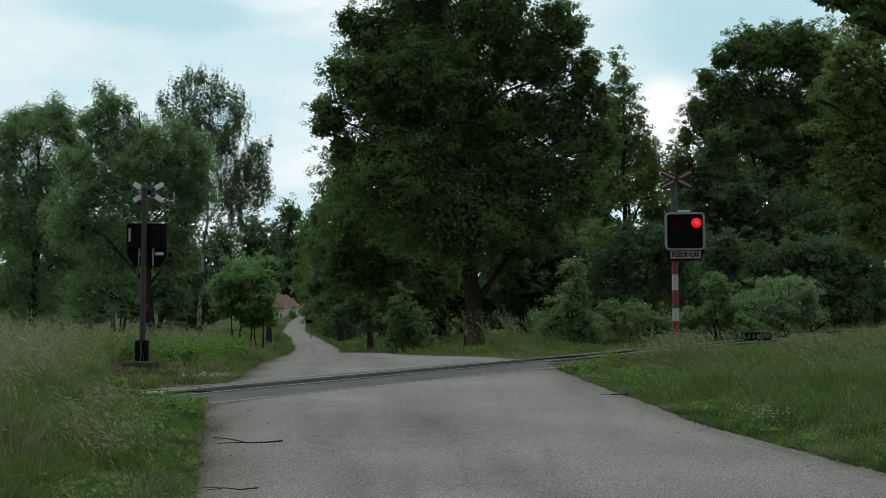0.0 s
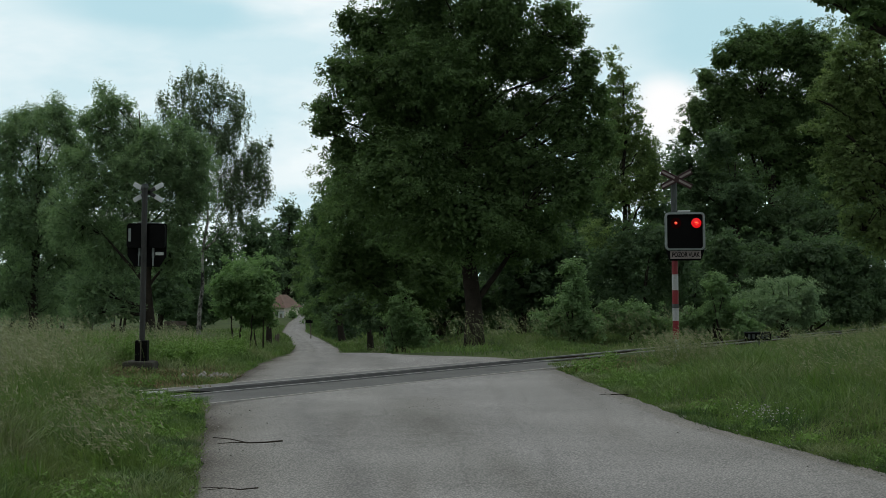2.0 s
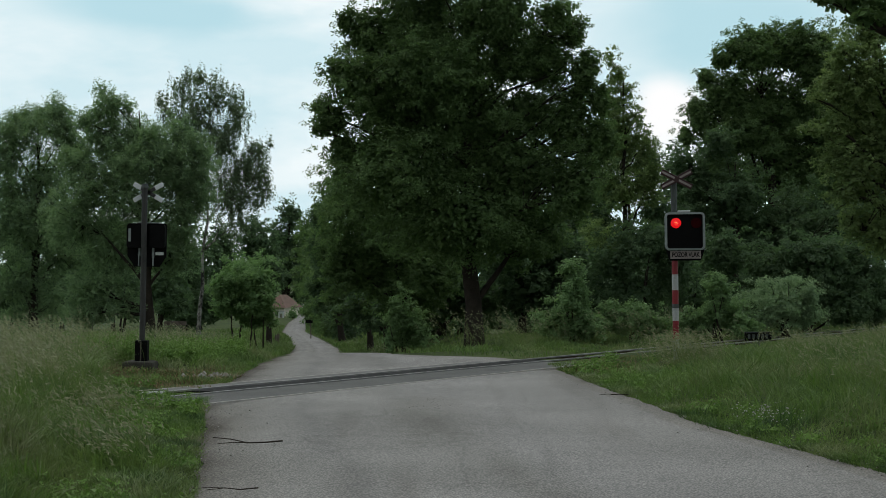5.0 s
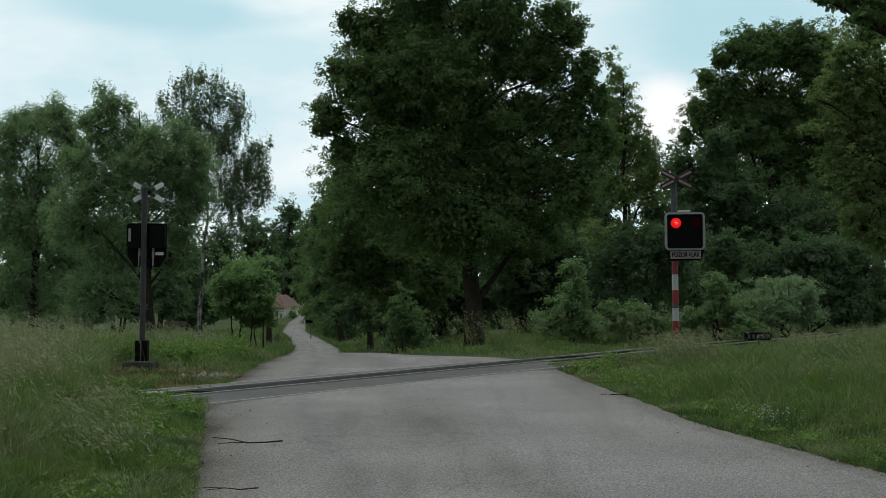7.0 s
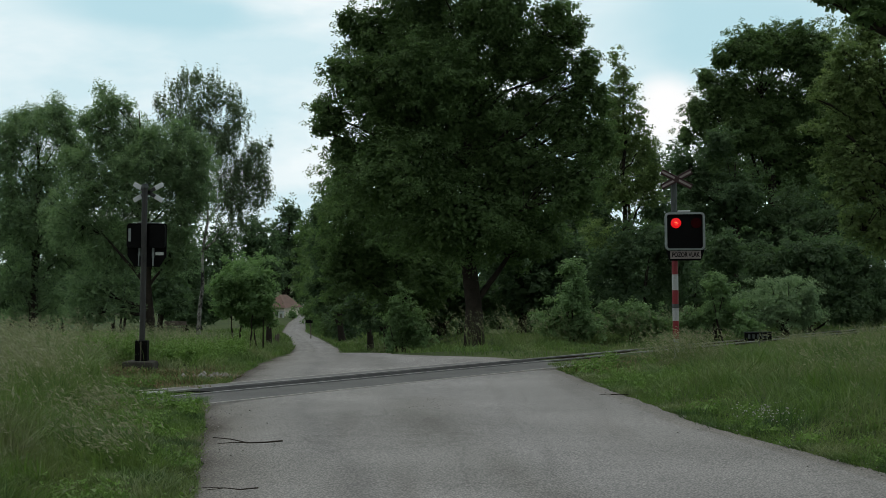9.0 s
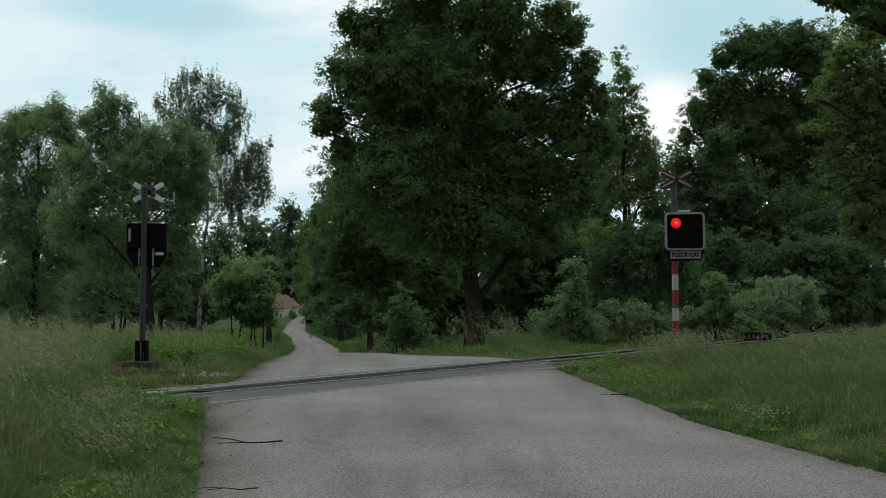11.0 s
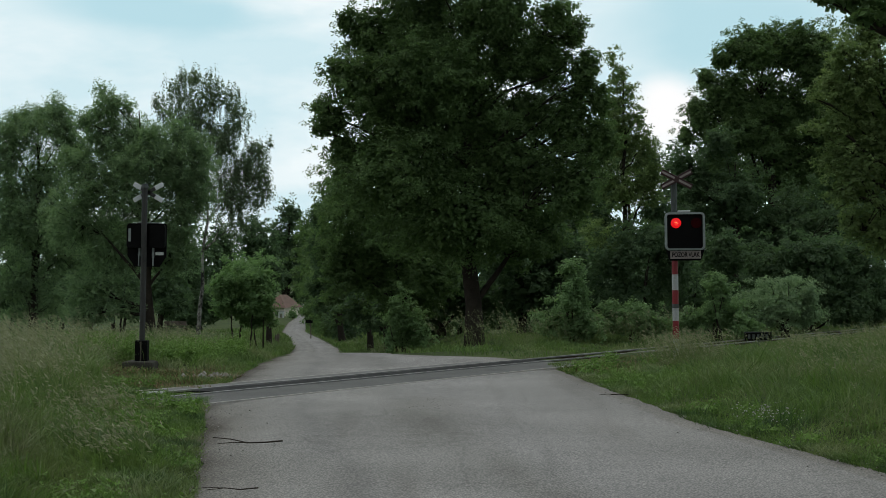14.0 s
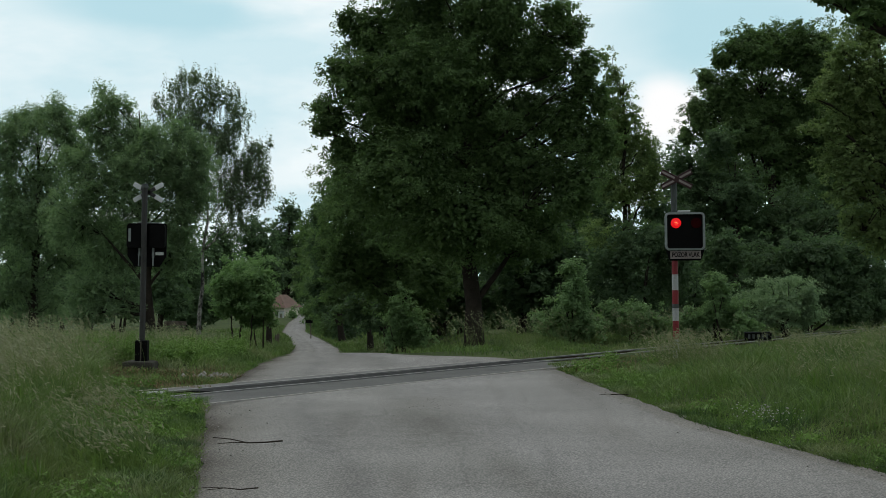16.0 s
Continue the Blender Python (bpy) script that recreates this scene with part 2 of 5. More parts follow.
    l.new(base, p.inputs["Base Color"])
    return m


ASPHALT = asphalt_material()
OLD_ASPHALT = material("dark_asphalt_band", (0.095, 0.094, 0.092), (0.170, 0.167, 0.162), 0.8, 40, 0.9, 0.4)


DARK_BAND = material("darker_asphalt_band", (0.070, 0.070, 0.069), (0.125, 0.124, 0.121), 0.8, 40, 0.9, 0.4)


def glow_material():
    m = bpy.data.materials.new("red_signal_glow")
    m.use_nodes = True
    n, l = m.node_tree.nodes, m.node_tree.links
    p = n["Principled BSDF"]
    p.inputs["Base Color"].default_value = (0.3, 0.0, 0.0, 1)
    tc = n.new("ShaderNodeTexCoord")
    cells = n.new("ShaderNodeTexVoronoi")
    cells.inputs["Scale"].default_value = 30
    l.new(tc.outputs["Object"], cells.inputs["Vector"])
    flat = n.new("ShaderNodeVectorMath")
    flat.operation = "MULTIPLY"
    flat.inputs[1].default_value = (9.8, 0, 9.8)
    l.new(tc.outputs["Object"], flat.inputs[0])
    radius = n.new("ShaderNodeVectorMath")
    radius.operation = "LENGTH"
    l.new(flat.outputs[0], radius.inputs[0])
    both = n.new("ShaderNodeMath")
    both.operation = "MULTIPLY_ADD"
    l.new(cells.outputs["Distance"], both.inputs[0])
    both.inputs[1].default_value = 1.1
    l.new(radius.outputs["Value"], both.inputs[2])
    ramp = n.new("ShaderNodeValToRGB")
    ramp.color_ramp.elements[0].color, ramp.color_ramp.elements[1].color = (1.0, 0.40, 0.14, 1), (0.45, 0.003, 0.006, 1)
    ramp.color_ramp.elements[0].position, ramp.color_ramp.elements[1].position = 0.2, 1.35
    middle = ramp.color_ramp.elements.new(0.66)
    middle.color = (0.98, 0.035, 0.022, 1)
    ramp.color_ramp.elements[-1].position = 1.0
    l.new(both.outputs[0], ramp.inputs[0])
    l.new(ramp.outputs[0], p.inputs["Emission Color"])
    p.inputs["Emission Strength"].default_value = 1.3
    return m


GLOW = glow_material()


# ---- mesh tools ----
def mesh_from(name, verts, faces, mat, smooth=False):
    """A mesh from an array of corners and an array of faces of one size."""
    verts, faces = np.asarray(verts, np.float32), np.asarray(faces, np.int32)
    k = faces.shape[1]
    me = bpy.data.meshes.new(name)
    me.vertices.add(len(verts))
    me.vertices.foreach_set("co", verts.ravel())
    me.loops.add(faces.size)
    me.loops.foreach_set("vertex_index", faces.ravel())
    me.polygons.add(len(faces))
    me.polygons.foreach_set("loop_start", np.arange(0, faces.size, k, dtype=np.int32))
    me.polygons.foreach_set("loop_total", np.full(len(faces), k, np.int32))
    me.polygons.foreach_set("use_smooth", np.full(len(faces), smooth))
    me.update(calc_edges=True)
    me.materials.append(mat)
    return me


def part(name, bm, mat, parent=None, label="", smooth=False):
    """One bmesh as one mesh object, under a thing or a part."""
    me = bpy.data.meshes.new(name)
    bmesh.ops.recalc_face_normals(bm, faces=bm.faces)
    bm.to_mesh(me)
    bm.free()
    me.materials.append(mat)
    if smooth:
        me.polygons.foreach_set("use_smooth", np.full(len(me.polygons), True))
    ob = new(name, me)
    ob.parent = parent
    return tagged(ob, label)


def under(name, me, parent, label=""):
    ob = new(name, me)
    ob.parent = parent
    return tagged(ob, label)


def thing(name, place, label, category, group="", turn=0.0):
    ob = new(name)
    ob.empty_display_size = 0.2
    ob.matrix_basis = pose(*place, 0, 0, turn)
    return tagged(ob, label, category, group)


def box(bm, x0, x1, y0, y1, z0, z1, bevel=0.0, turn=None):
    made = bmesh.ops.create_cube(bm, size=1)["verts"]
    for v in made:
        v.co = Vector((x0 + (v.co.x + 0.5) * (x1 - x0), y0 + (v.co.y + 0.5) * (y1 - y0), z0 + (v.co.z + 0.5) * (z1 - z0)))
    if turn is not None:
        bmesh.ops.transform(bm, matrix=turn, verts=made)
    if bevel:
        edges = list({e for v in made for e in v.link_edges})
        bmesh.ops.bevel(bm, geom=edges, offset=bevel, segments=2, affect="EDGES", profile=0.6)
    return bm


def boxed(*args, **kw):
    return box(bmesh.new(), *args, **kw)


def rod(bm, a, b, r0, r1=None, sides=14):
    """A round bar from a to b."""
    a, b = Vector(a), Vector(b)
    r1 = r0 if r1 is None else r1
    m = Matrix.Translation((a + b) / 2) @ (b - a).to_track_quat("Z", "Y").to_matrix().to_4x4()
    bmesh.ops.create_cone(bm, cap_ends=True, segments=sides, radius1=r0, radius2=r1, depth=(b - a).length, matrix=m)
    return bm


def prism(outline, y0, y1):
    """An outline in x and z, thick from y0 to y1."""
    bm = bmesh.new()
    front = [bm.verts.new((x, y0, z)) for x, z in outline]
    back = [bm.verts.new((x, y1, z)) for x, z in outline]
    bm.faces.new(front)
    bm.faces.new(back[::-1])
    for i in range(len(outline)):
        j = (i + 1) % len(outline)
        bm.faces.new((front[i], back[i], back[j], front[j]))
    return bm


def rounded(cx, cz, w, h, r, steps=5):
    out = []
    for qx, qz, a0 in ((1, 1, 0), (-1, 1, 90), (-1, -1, 180), (1, -1, 270)):
        for i in range(steps + 1):
            a = radians(a0 + 90 * i / steps)
            out.append((cx + qx * (w / 2 - r) + r * math.cos(a), cz + qz * (h / 2 - r) + r * math.sin(a)))
    return out


# ---- the lie of the land ----
ROAD_Y = [0, 11.2, 16, 20.2, 27, 30, 31.5, 32.5, 33.5, 38, 60, 72, 100, 150, 190, 230, 300, 420]
ROAD_L = [-0.5, -2.1, -2.88, -3.55, -3.95, -4.0, -3.98, -3.95, -3.92, -4.6, -7.1, -8.4, -10.9, -17.0, -22.6, -26.4, -31.5, -44]
ROAD_R = [7.4, 4.25, 3.05, 2.6, 2.2, 1.85, 1.2, -0.2, -1.2, -2.1, -4.2, -5.2, -7.9, -13.7, -19.4, -23.3, -28.5, -40]
LAND_Y = [-60, 0, 19, 34, 38, 46, 55, 70, 86, 100, 150, 190, 230, 300, 420, 3000]
LAND_Z = [-1.5, -0.42, 0, 0, -0.40, -1.0, -1.6, -2.05, -2.25, -2.5, -3.46, -3.83, -3.42, -2.95, -1.5, 30]
BANK_Y = [0, 34, 38, 46, 55, 70, 86, 100, 180, 260]
BANK_Z = [0, 0, 0.2, 0.73, 1.25, 1.35, 1.23, 1.2, 0.8, 0]
TRACK, ALONG, ACROSS = (-2.515, 22.49), (0.5625, 0.8268), (-0.8268, 0.5625)


def smooth(a, b, v):
    t = np.clip((np.asarray(v, float) - a) / (b - a), 0, 1)
    return t * t * (3 - 2 * t)


def track_gap(x, y):
    return np.abs((x - TRACK[0]) * ACROSS[0] + (y - TRACK[1]) * ACROSS[1])


def road_gap(x, y):
    """Metres outside the road's edges; below zero on the road."""
    return np.maximum(np.interp(y, ROAD_Y, ROAD_L) - x, x - np.interp(y, ROAD_Y, ROAD_R))


def land(x, y):
    x, y = np.asarray(x, float), np.asarray(y, float)
    z = np.interp(y, LAND_Y, LAND_Z)
    gap = road_gap(x, y)
    z = z + np.interp(y, BANK_Y, BANK_Z) * smooth(0.8, 5, gap)
    near = 1 - smooth(2.5, 7, track_gap(x, y))
    return z * (1 - near)


def ground_height(x, y):
    gap = road_gap(x, y)
    lumps = 0.05 * np.sin(x * 1.7 + 0.6 * y) * np.sin(y * 1.3 - 0.4 * x) * smooth(0.3, 2, gap)
    return land(x, y) - 0.07 * (1 - smooth(-0.35, 0.15, gap)) + lumps


def grid_mesh(name, xs, ys, height, mat):
    gx, gy = np.meshgrid(xs, ys)
    verts = np.stack([gx, gy, height(gx, gy)], -1).reshape(-1, 3)
    w = len(xs)
    i = (np.arange(len(ys) - 1)[:, None] * w + np.arange(w - 1)[None]).ravel()
    return mesh_from(name, verts, np.stack([i, i + 1, i + w + 1, i + w], 1), mat, True)


xs = np.concatenate([[-3000, -1200, -600, -300, -200, -140, -100, -75, -60, -50], np.arange(-44, 24, 0.4), [25, 28, 32, 40, 55, 80, 140, 300, 800, 3000]])
ys = np.concatenate([[-1500, -300, -80, -30, -10, -4], np.arange(0, 60, 0.5), np.arange(60, 320, 4), [330, 380, 450, 600, 900, 1500, 3000]])
tagged(new("ground", grid_mesh("ground", xs, ys, ground_height, SOIL)), "green meadow ground on both sides of the lane", "ground", kind="structure")

ys = np.concatenate([np.arange(-20, 80, 0.5), np.arange(80, 420, 3)])
across = np.linspace(0, 1, 15)
left, right = np.interp(ys, ROAD_Y, ROAD_L), np.interp(ys, ROAD_Y, ROAD_R)
wob = 0.07 * np.sin(ys * 2.1) + 0.05 * np.sin(ys * 5.3 + 1)
gx = (left + wob)[:, None] * (1 - across) + (right + 0.8 * wob[::-1])[:, None] * across
gy = np.repeat(ys[:, None], 15, 1)
gz = land(gx, gy) + 0.03 * np.sin(across * np.pi)[None] ** 0.5 - 0.012
i = (np.arange(len(ys) - 1)[:, None] * 15 + np.arange(14)[None]).ravel()
road = new("road", mesh_from("road", np.stack([gx, gy, gz], -1).reshape(-1, 3), np.stack([i, i + 1, i + 16, i + 15], 1), ASPHALT, True))
lane = road.data.attributes.new("lane", "FLOAT", "POINT")
lane.data.foreach_set("value", np.repeat(across[None], len(ys), 0).ravel().astype(np.float32))
tagged(road, "worn grey asphalt lane with cracks and patches", "road", kind="structure")


# ---- track ----
def along_track(s, off=0.0, z=0.0):
    return Vector((TRACK[0] + ALONG[0] * s + ACROSS[0] * off, TRACK[1] + ALONG[1] * s + ACROSS[1] * off, z))


GAUGE = 0.76
TURN = -math.degrees(math.atan2(ALONG[0], ALONG[1]))   # the track's own y runs along it


def in_track(name, bm, mat, z=0.0, parent=None):
    ob = part(name, bm, mat, parent)
    ob.matrix_basis = pose(TRACK[0], TRACK[1], z, 0, 0, TURN)
    return ob


def rail(off):
    shape = [(-0.055, -0.13), (0.055, -0.13), (0.055, -0.118), (0.010, -0.10), (0.010, -0.04), (0.030, -0.03), (0.030, -0.003), (0.024, 0.0),
             (-0.024, 0.0), (-0.030, -0.003), (-0.030, -0.03), (-0.010, -0.04), (-0.010, -0.10), (-0.055, -0.118)]
    ob = in_track("rail", prism([(x + off, z) for x, z in shape], -26, 75), STEEL, 0.045)
    ob.data.materials.append(RUST)
    for p in ob.data.polygons:
        p.material_index = 0 if p.center.z > -0.035 else 1
    return tagged(ob, "worn steel rail set into the road surface", "rail", "rails of the track")


rail(-GAUGE / 2)
rail(GAUGE / 2)
panel = in_track("crossing_deck", boxed(-GAUGE / 2 + 0.06, GAUGE / 2 - 0.04, -2.0, 8.3, -0.10, 0.024, bevel=0.006), RUBBER)
tagged(panel, "dark rubber panel between the rails at the crossing", "crossing deck", kind="structure")
for off0, off1, name in ((GAUGE / 2 + 0.035, 1.63, "near"), (-1.03, -GAUGE / 2 - 0.035, "far")):
    band = in_track("asphalt_band", boxed(off0, off1, -3.9 if name == "near" else -2.2, 7.7 if name == "near" else 7.2, -0.08, 0.023, bevel=0.003), DARK_BAND if name == "near" else OLD_ASPHALT)
    tagged(band, "darker asphalt band laid along the rail", "road surface", kind="structure")


joint = in_track("road_joint", boxed(1.635, 1.67, -3.8, 7.4, -0.08, 0.027, bevel=0.003), JOINT)
tagged(joint, "pale sanded joint across the asphalt", "road joint", kind="structure")
joint = in_track("road_joint", boxed(-1.06, -1.035, -2.6, 7.0, -0.08, 0.027, bevel=0.003), JOINT)
tagged(joint, "pale sanded joint across the asphalt", "road joint", kind="structure")


def sleepers():
    me = None
    for k in range(90):
        s = -25 + k * 0.65
        if -3.4 < s < 8.6:
            continue
        if me is None:
            ob = part("sleeper", boxed(-0.8, 0.8, -0.11, 0.11, -0.14, -0.075, bevel=0.012), SLEEPER)
            me = ob.data
        else:
            ob = new("sleeper", me)
        ob.matrix_basis = pose(*along_track(s, 0, 0.0), 0, 0, TURN + random.uniform(-1.5, 1.5))
        tagged(ob, "weathered wooden sleeper under the rails", "sleeper", "sleepers of the track")


sleepers()


def rocks(rng, centres, sizes):
    """Small angular stones."""
    base = np.array([(1, 0, 0), (-1, 0, 0), (0, 1, 0), (0, -1, 0), (0, 0, 1), (0, 0, -1)], float)
    tri = np.array([(0, 2, 4), (2, 1, 4), (1, 3, 4), (3, 0, 4), (2, 0, 5), (1, 2, 5), (3, 1, 5), (0, 3, 5)])
    n = len(centres)
    v = base[None] * rng.uniform(0.6, 1.2, (n, 6, 1)) * np.asarray(sizes)[:, None, None] * np.array([1, 1, 0.7])
    a = rng.uniform(0, 6.28, n)
    c, s = np.cos(a)[:, None], np.sin(a)[:, None]
    v = np.stack([v[..., 0] * c - v[..., 1] * s, v[..., 0] * s + v[..., 1] * c, v[..., 2]], -1) + np.asarray(centres)[:, None]
    return v.reshape(-1, 3), (tri[None] + 6 * np.arange(n)[:, None, None]).reshape(-1, 3)


rng = np.random.default_rng(3)
n = 4200
s, off = rng.uniform(-26, 60, n), rng.normal(0, 0.75, n)
keep = ((s < -1.7) | (s > 8.4)) & (np.abs(off) < 1.7)
s, off = s[keep], off[keep]
pts = np.stack([TRACK[0] + ALONG[0] * s + ACROSS[0] * off, TRACK[1] + ALONG[1] * s + ACROSS[1] * off, -0.075 + 0 * s], 1)
v, f = rocks(rng, pts, rng.uniform(0.02, 0.05, len(pts)))
tagged(new("ballast", mesh_from("ballast", v, f, STONE)), "grey crushed stone ballast along the track", "ballast", kind="stuff")


# ---- trees ----
def on_sphere(rng, n):
    d = rng.normal(size=(n, 3))
    return d / np.linalg.norm(d, axis=1)[:, None]


def leaf_mesh(name, rng, lobes, size, cover, mat, droop=0.0, clump=0.26, slim=0.62, ragged=0.3, fill=0.24):
    """A crown of many leaves: each lobe carries boughs, each bough sprays of leaves, over a thinner inside."""
    places, outs, sizes, tips = [], [], [], []
    for x, y, z, rx, ry, rz in lobes:
        mid, r3 = np.array([x, y, z]), np.array([rx, ry, rz])
        n = int(cover * math.pi * max(rx, ry) * rz / (0.5 * slim * size * size))
        mean = (rx + rz) / 2
        bough = min(max(clump * mean, 3 * size), 16 * size)
        nb = int(np.clip(3.4 * (mean / bough) ** 2, 8, 90))
        d = on_sphere(rng, nb)
        c = mid + d * (rng.uniform(0.1, 1.0, (nb, 1)) ** 0.45 * (1 + ragged * rng.normal(0, 0.35, (nb, 1)))) * r3
        tips.append(c)
        ns = int(np.clip(n / (nb * 22), 2, 40))
        per = max(5, n // (nb * ns))
        br = bough * rng.uniform(0.55, 1.25, nb)
        e = on_sphere(rng, nb * ns).reshape(nb, ns, 3)
        e[..., 2] = np.where(e[..., 2] < -0.3, -e[..., 2], e[..., 2])
        sc = c[:, None] + e * (br[:, None] * rng.uniform(0.4, 1.1, (nb, ns)))[..., None] * np.array([1.1, 1.1, 0.95])
        sr = np.maximum(br * 0.36, 1.3 * size)[:, None, None, None]
        if droop > 0.4:
            shape = np.array([0.5, 0.5, 2.2])
        else:
            shape = np.array([1.0, 1.0, 0.7 + 1.5 * droop])
        p = sc[:, :, None] + rng.normal(size=(nb, ns, per, 3)) * 0.62 * sr * shape
        if droop:
            p[..., 2] -= rng.exponential(droop, (nb, ns, per)) * sr[..., 0] * 1.6
        places.append(p.reshape(-1, 3))
        outs.append(np.repeat((e + 0.5 * d[:, None]).reshape(-1, 3), per, 0))
        sizes.append(np.ones(nb * ns * per))
        for deep, grow, share in ((0.78, 1.5, 0.6), (0.62, 2.6, 0.55)):
            m = max(10, int(n * fill * share))
            q = on_sphere(rng, m)
            places.append(mid + q * (deep * rng.uniform(0, 1, (m, 1)) ** 0.4) * r3)
            outs.append(q)
            sizes.append(np.full(m, grow))
    p, o, k = np.concatenate(places), np.concatenate(outs), np.concatenate(sizes)
    n = len(p)
    nor = o * 0.6 + rng.normal(size=(n, 3)) * 0.5 + np.array([0, 0, 0.6])
    nor /= np.linalg.norm(nor, axis=1)[:, None]
    t = rng.normal(size=(n, 3)) + np.array([0, 0, -0.6 - 2.5 * droop])
    t -= nor * np.sum(t * nor, 1)[:, None]
    t /= np.linalg.norm(t, axis=1)[:, None] + 1e-9
    b = np.cross(nor, t)
    l = (k * size * rng.uniform(0.6, 1.35, n))[:, None]
    fold = nor * l * 0.12
    v = np.stack([p - t * l / 2, p + b * l * slim / 2 + fold, p + t * l / 2, p - b * l * slim / 2 + fold], 1).reshape(-1, 3)
    return mesh_from(name, v, np.arange(4 * n).reshape(n, 4), mat), np.concatenate(tips)


def tubes(name, runs, mat, sides=7):
    """Tapered branches: each run is a list of points and of radii."""
    verts, faces = [], []
    ring = np.linspace(0, 2 * np.pi, sides, endpoint=False)
    for pts, radii in runs:
        pts = np.asarray(pts, float)
        at = len(verts) * sides
        for k in range(len(pts)):
            d = pts[min(k + 1, len(pts) - 1)] - pts[max(k - 1, 0)]
            d /= np.linalg.norm(d) + 1e-9
            u = np.cross(d, (0.31, 0.95, 0.05))
            u /= np.linalg.norm(u) + 1e-9
            w = np.cross(d, u)
            verts.append(pts[k] + radii[k] * (np.cos(ring)[:, None] * u + np.sin(ring)[:, None] * w))
        for k in range(len(pts) - 1):
            for j in range(sides):
                a, b = at + k * sides + j, at + k * sides + (j + 1) % sides
                faces.append((a, b, b + sides, a + sides))
    return mesh_from(name, np.concatenate(verts), faces, mat, True)


def bend(rng, a, b, sag, steps=5, rough=0.05):
    a, b = np.asarray(a, float), np.asarray(b, float)
    t = np.linspace(0, 1, steps)[:, None]
    p = a + (b - a) * t
    p[:, 2] += sag * np.sin(np.pi * t[:, 0]) * np.linalg.norm(b - a)
    p[1:-1] += rng.normal(0, rough, (steps - 2, 3)) * np.linalg.norm(b - a) * 0.5
    return p


def tree(name, seed, base, girth, lobes, leaf, label, size, cover=4.0, droop=0.0, bark=None, top=None, stems=1, category="tree", slim=0.62, clump=0.26, ragged=0.3, sink=0.15, fill=0.24):
    """A tree: trunk, limbs, crown of leaves; lobes and top are crown masses in the tree's own space."""
    rng = np.random.default_rng(seed)
    bark = bark or BARK
    z = float(ground_height(base[0], base[1])) - sink
    ob = thing(name, (base[0], base[1], z), label, category)
    high = max(l[2] for l in lobes) if not top else max(l[2] for l in top)
    allobes = list(lobes) + list(top or [])
    for k in range(stems):
        mean = np.mean([l[:3] for l in allobes], 0)
        foot = np.array([0, 0, 0.0]) if stems == 1 else np.array([rng.uniform(-1, 1) * girth * 3, rng.uniform(-1, 1) * girth * 3, 0])
        head = np.array([mean[0] * 0.7, mean[1] * 0.7, high * 0.92]) + (0 if stems == 1 else rng.normal(0, 0.12 * high, 3) * (1, 1, 0.3))
        run = bend(rng, foot, head, 0.0, 9, 0.015)
        rad = girth * np.linspace(1, 0.12, 9) ** 1.1
        rad[0] *= 1.2
        under("trunk", tubes("trunk", [(run, rad)], bark, 11), ob)
    runs = []
    crown, tips = leaf_mesh("crown", rng, lobes, size, cover, leaf, droop, slim=slim, clump=clump, ragged=ragged, fill=fill)
    for x, y, zz, rx, ry, rz in allobes:
        k = int(np.clip(np.interp(max(zz - 0.5 * rz - 0.3 * abs(x), 0.12 * high), run[:, 2], np.arange(9)), 0, 7))
        r = float(np.interp(k, np.arange(9), rad)) * 0.45
        p = bend(rng, run[k], (x, y, zz), 0.08, 6)
        runs.append((p, r * np.linspace(1, 0.3, 6)))
    grown = [[run_] for run_ in runs]
    for tip in tips[::3]:
        j = min(range(len(runs)), key=lambda q: np.linalg.norm(runs[q][0][-1] - tip))
        best = runs[j]
        at = best[0][rng.integers(3, 6)]
        grown[j].append((bend(rng, at, tip, 0.06 - 0.1 * droop, 4), best[1][-1] * 0.7 * np.linspace(1, 0.25, 4)))
    for limb in grown:
        under("limb", tubes("limb", limb, bark, 5), ob)
    under("crown", crown, ob)
    if top:
        me, _ = leaf_mesh("crown_top", rng, top, size, cover, leaf, droop, slim=slim, clump=clump, ragged=ragged, fill=fill)
        swaying = under("crown_top", me, ob)
        return ob, swaying
    return ob


masses = [
    (-3.5, 0.31, 10.98, 1.15, 1.03, 1.34), (-1.77, 1.21, 11.73, 2.3, 2.07, 1.72), (0.72, -0.39, 11.51, 2.2, 1.98, 1.82), (2.53, 0.57, 10.15, 1.34, 1.21, 1.72),
    (3.27, 0.13, 7.85, 1.25, 1.12, 1.82), (3.8, -0.24, 9.18, 0.61, 0.55, 1.05), (4.13, 0.24, 7.07, 0.67, 0.6, 1.25), (-3.62, -0.85, 8.97, 1.53, 1.38, 1.53),
    (-4.72, -0.19, 8.02, 0.8, 0.72, 0.86), (-4.47, -0.3, 9.65, 0.67, 0.6, 0.67), (-1.03, 0.73, 8.46, 3.45, 3.1, 2.49), (1.25, 0.9, 6.33, 3.07, 2.76, 2.3),
]
masses += [
    (-2.59, -1.08, 5.99, 2.49, 2.24, 2.11), (-0.31, -0.13, 4.43, 3.45, 3.1, 1.92), (3.35, -0.66, 5.54, 1.44, 1.29, 1.53), (1.99, 1.12, 4.03, 1.92, 1.72, 1.34),
    (-2.55, 0.13, 10.11, 1.63, 1.47, 1.15), (-0.63, -0.23, 9.99, 1.92, 1.72, 1.15), (1.28, -0.06, 9.88, 1.53, 1.38, 1.15), (0.49, 1.14, 7.68, 1.92, 1.72, 1.53),
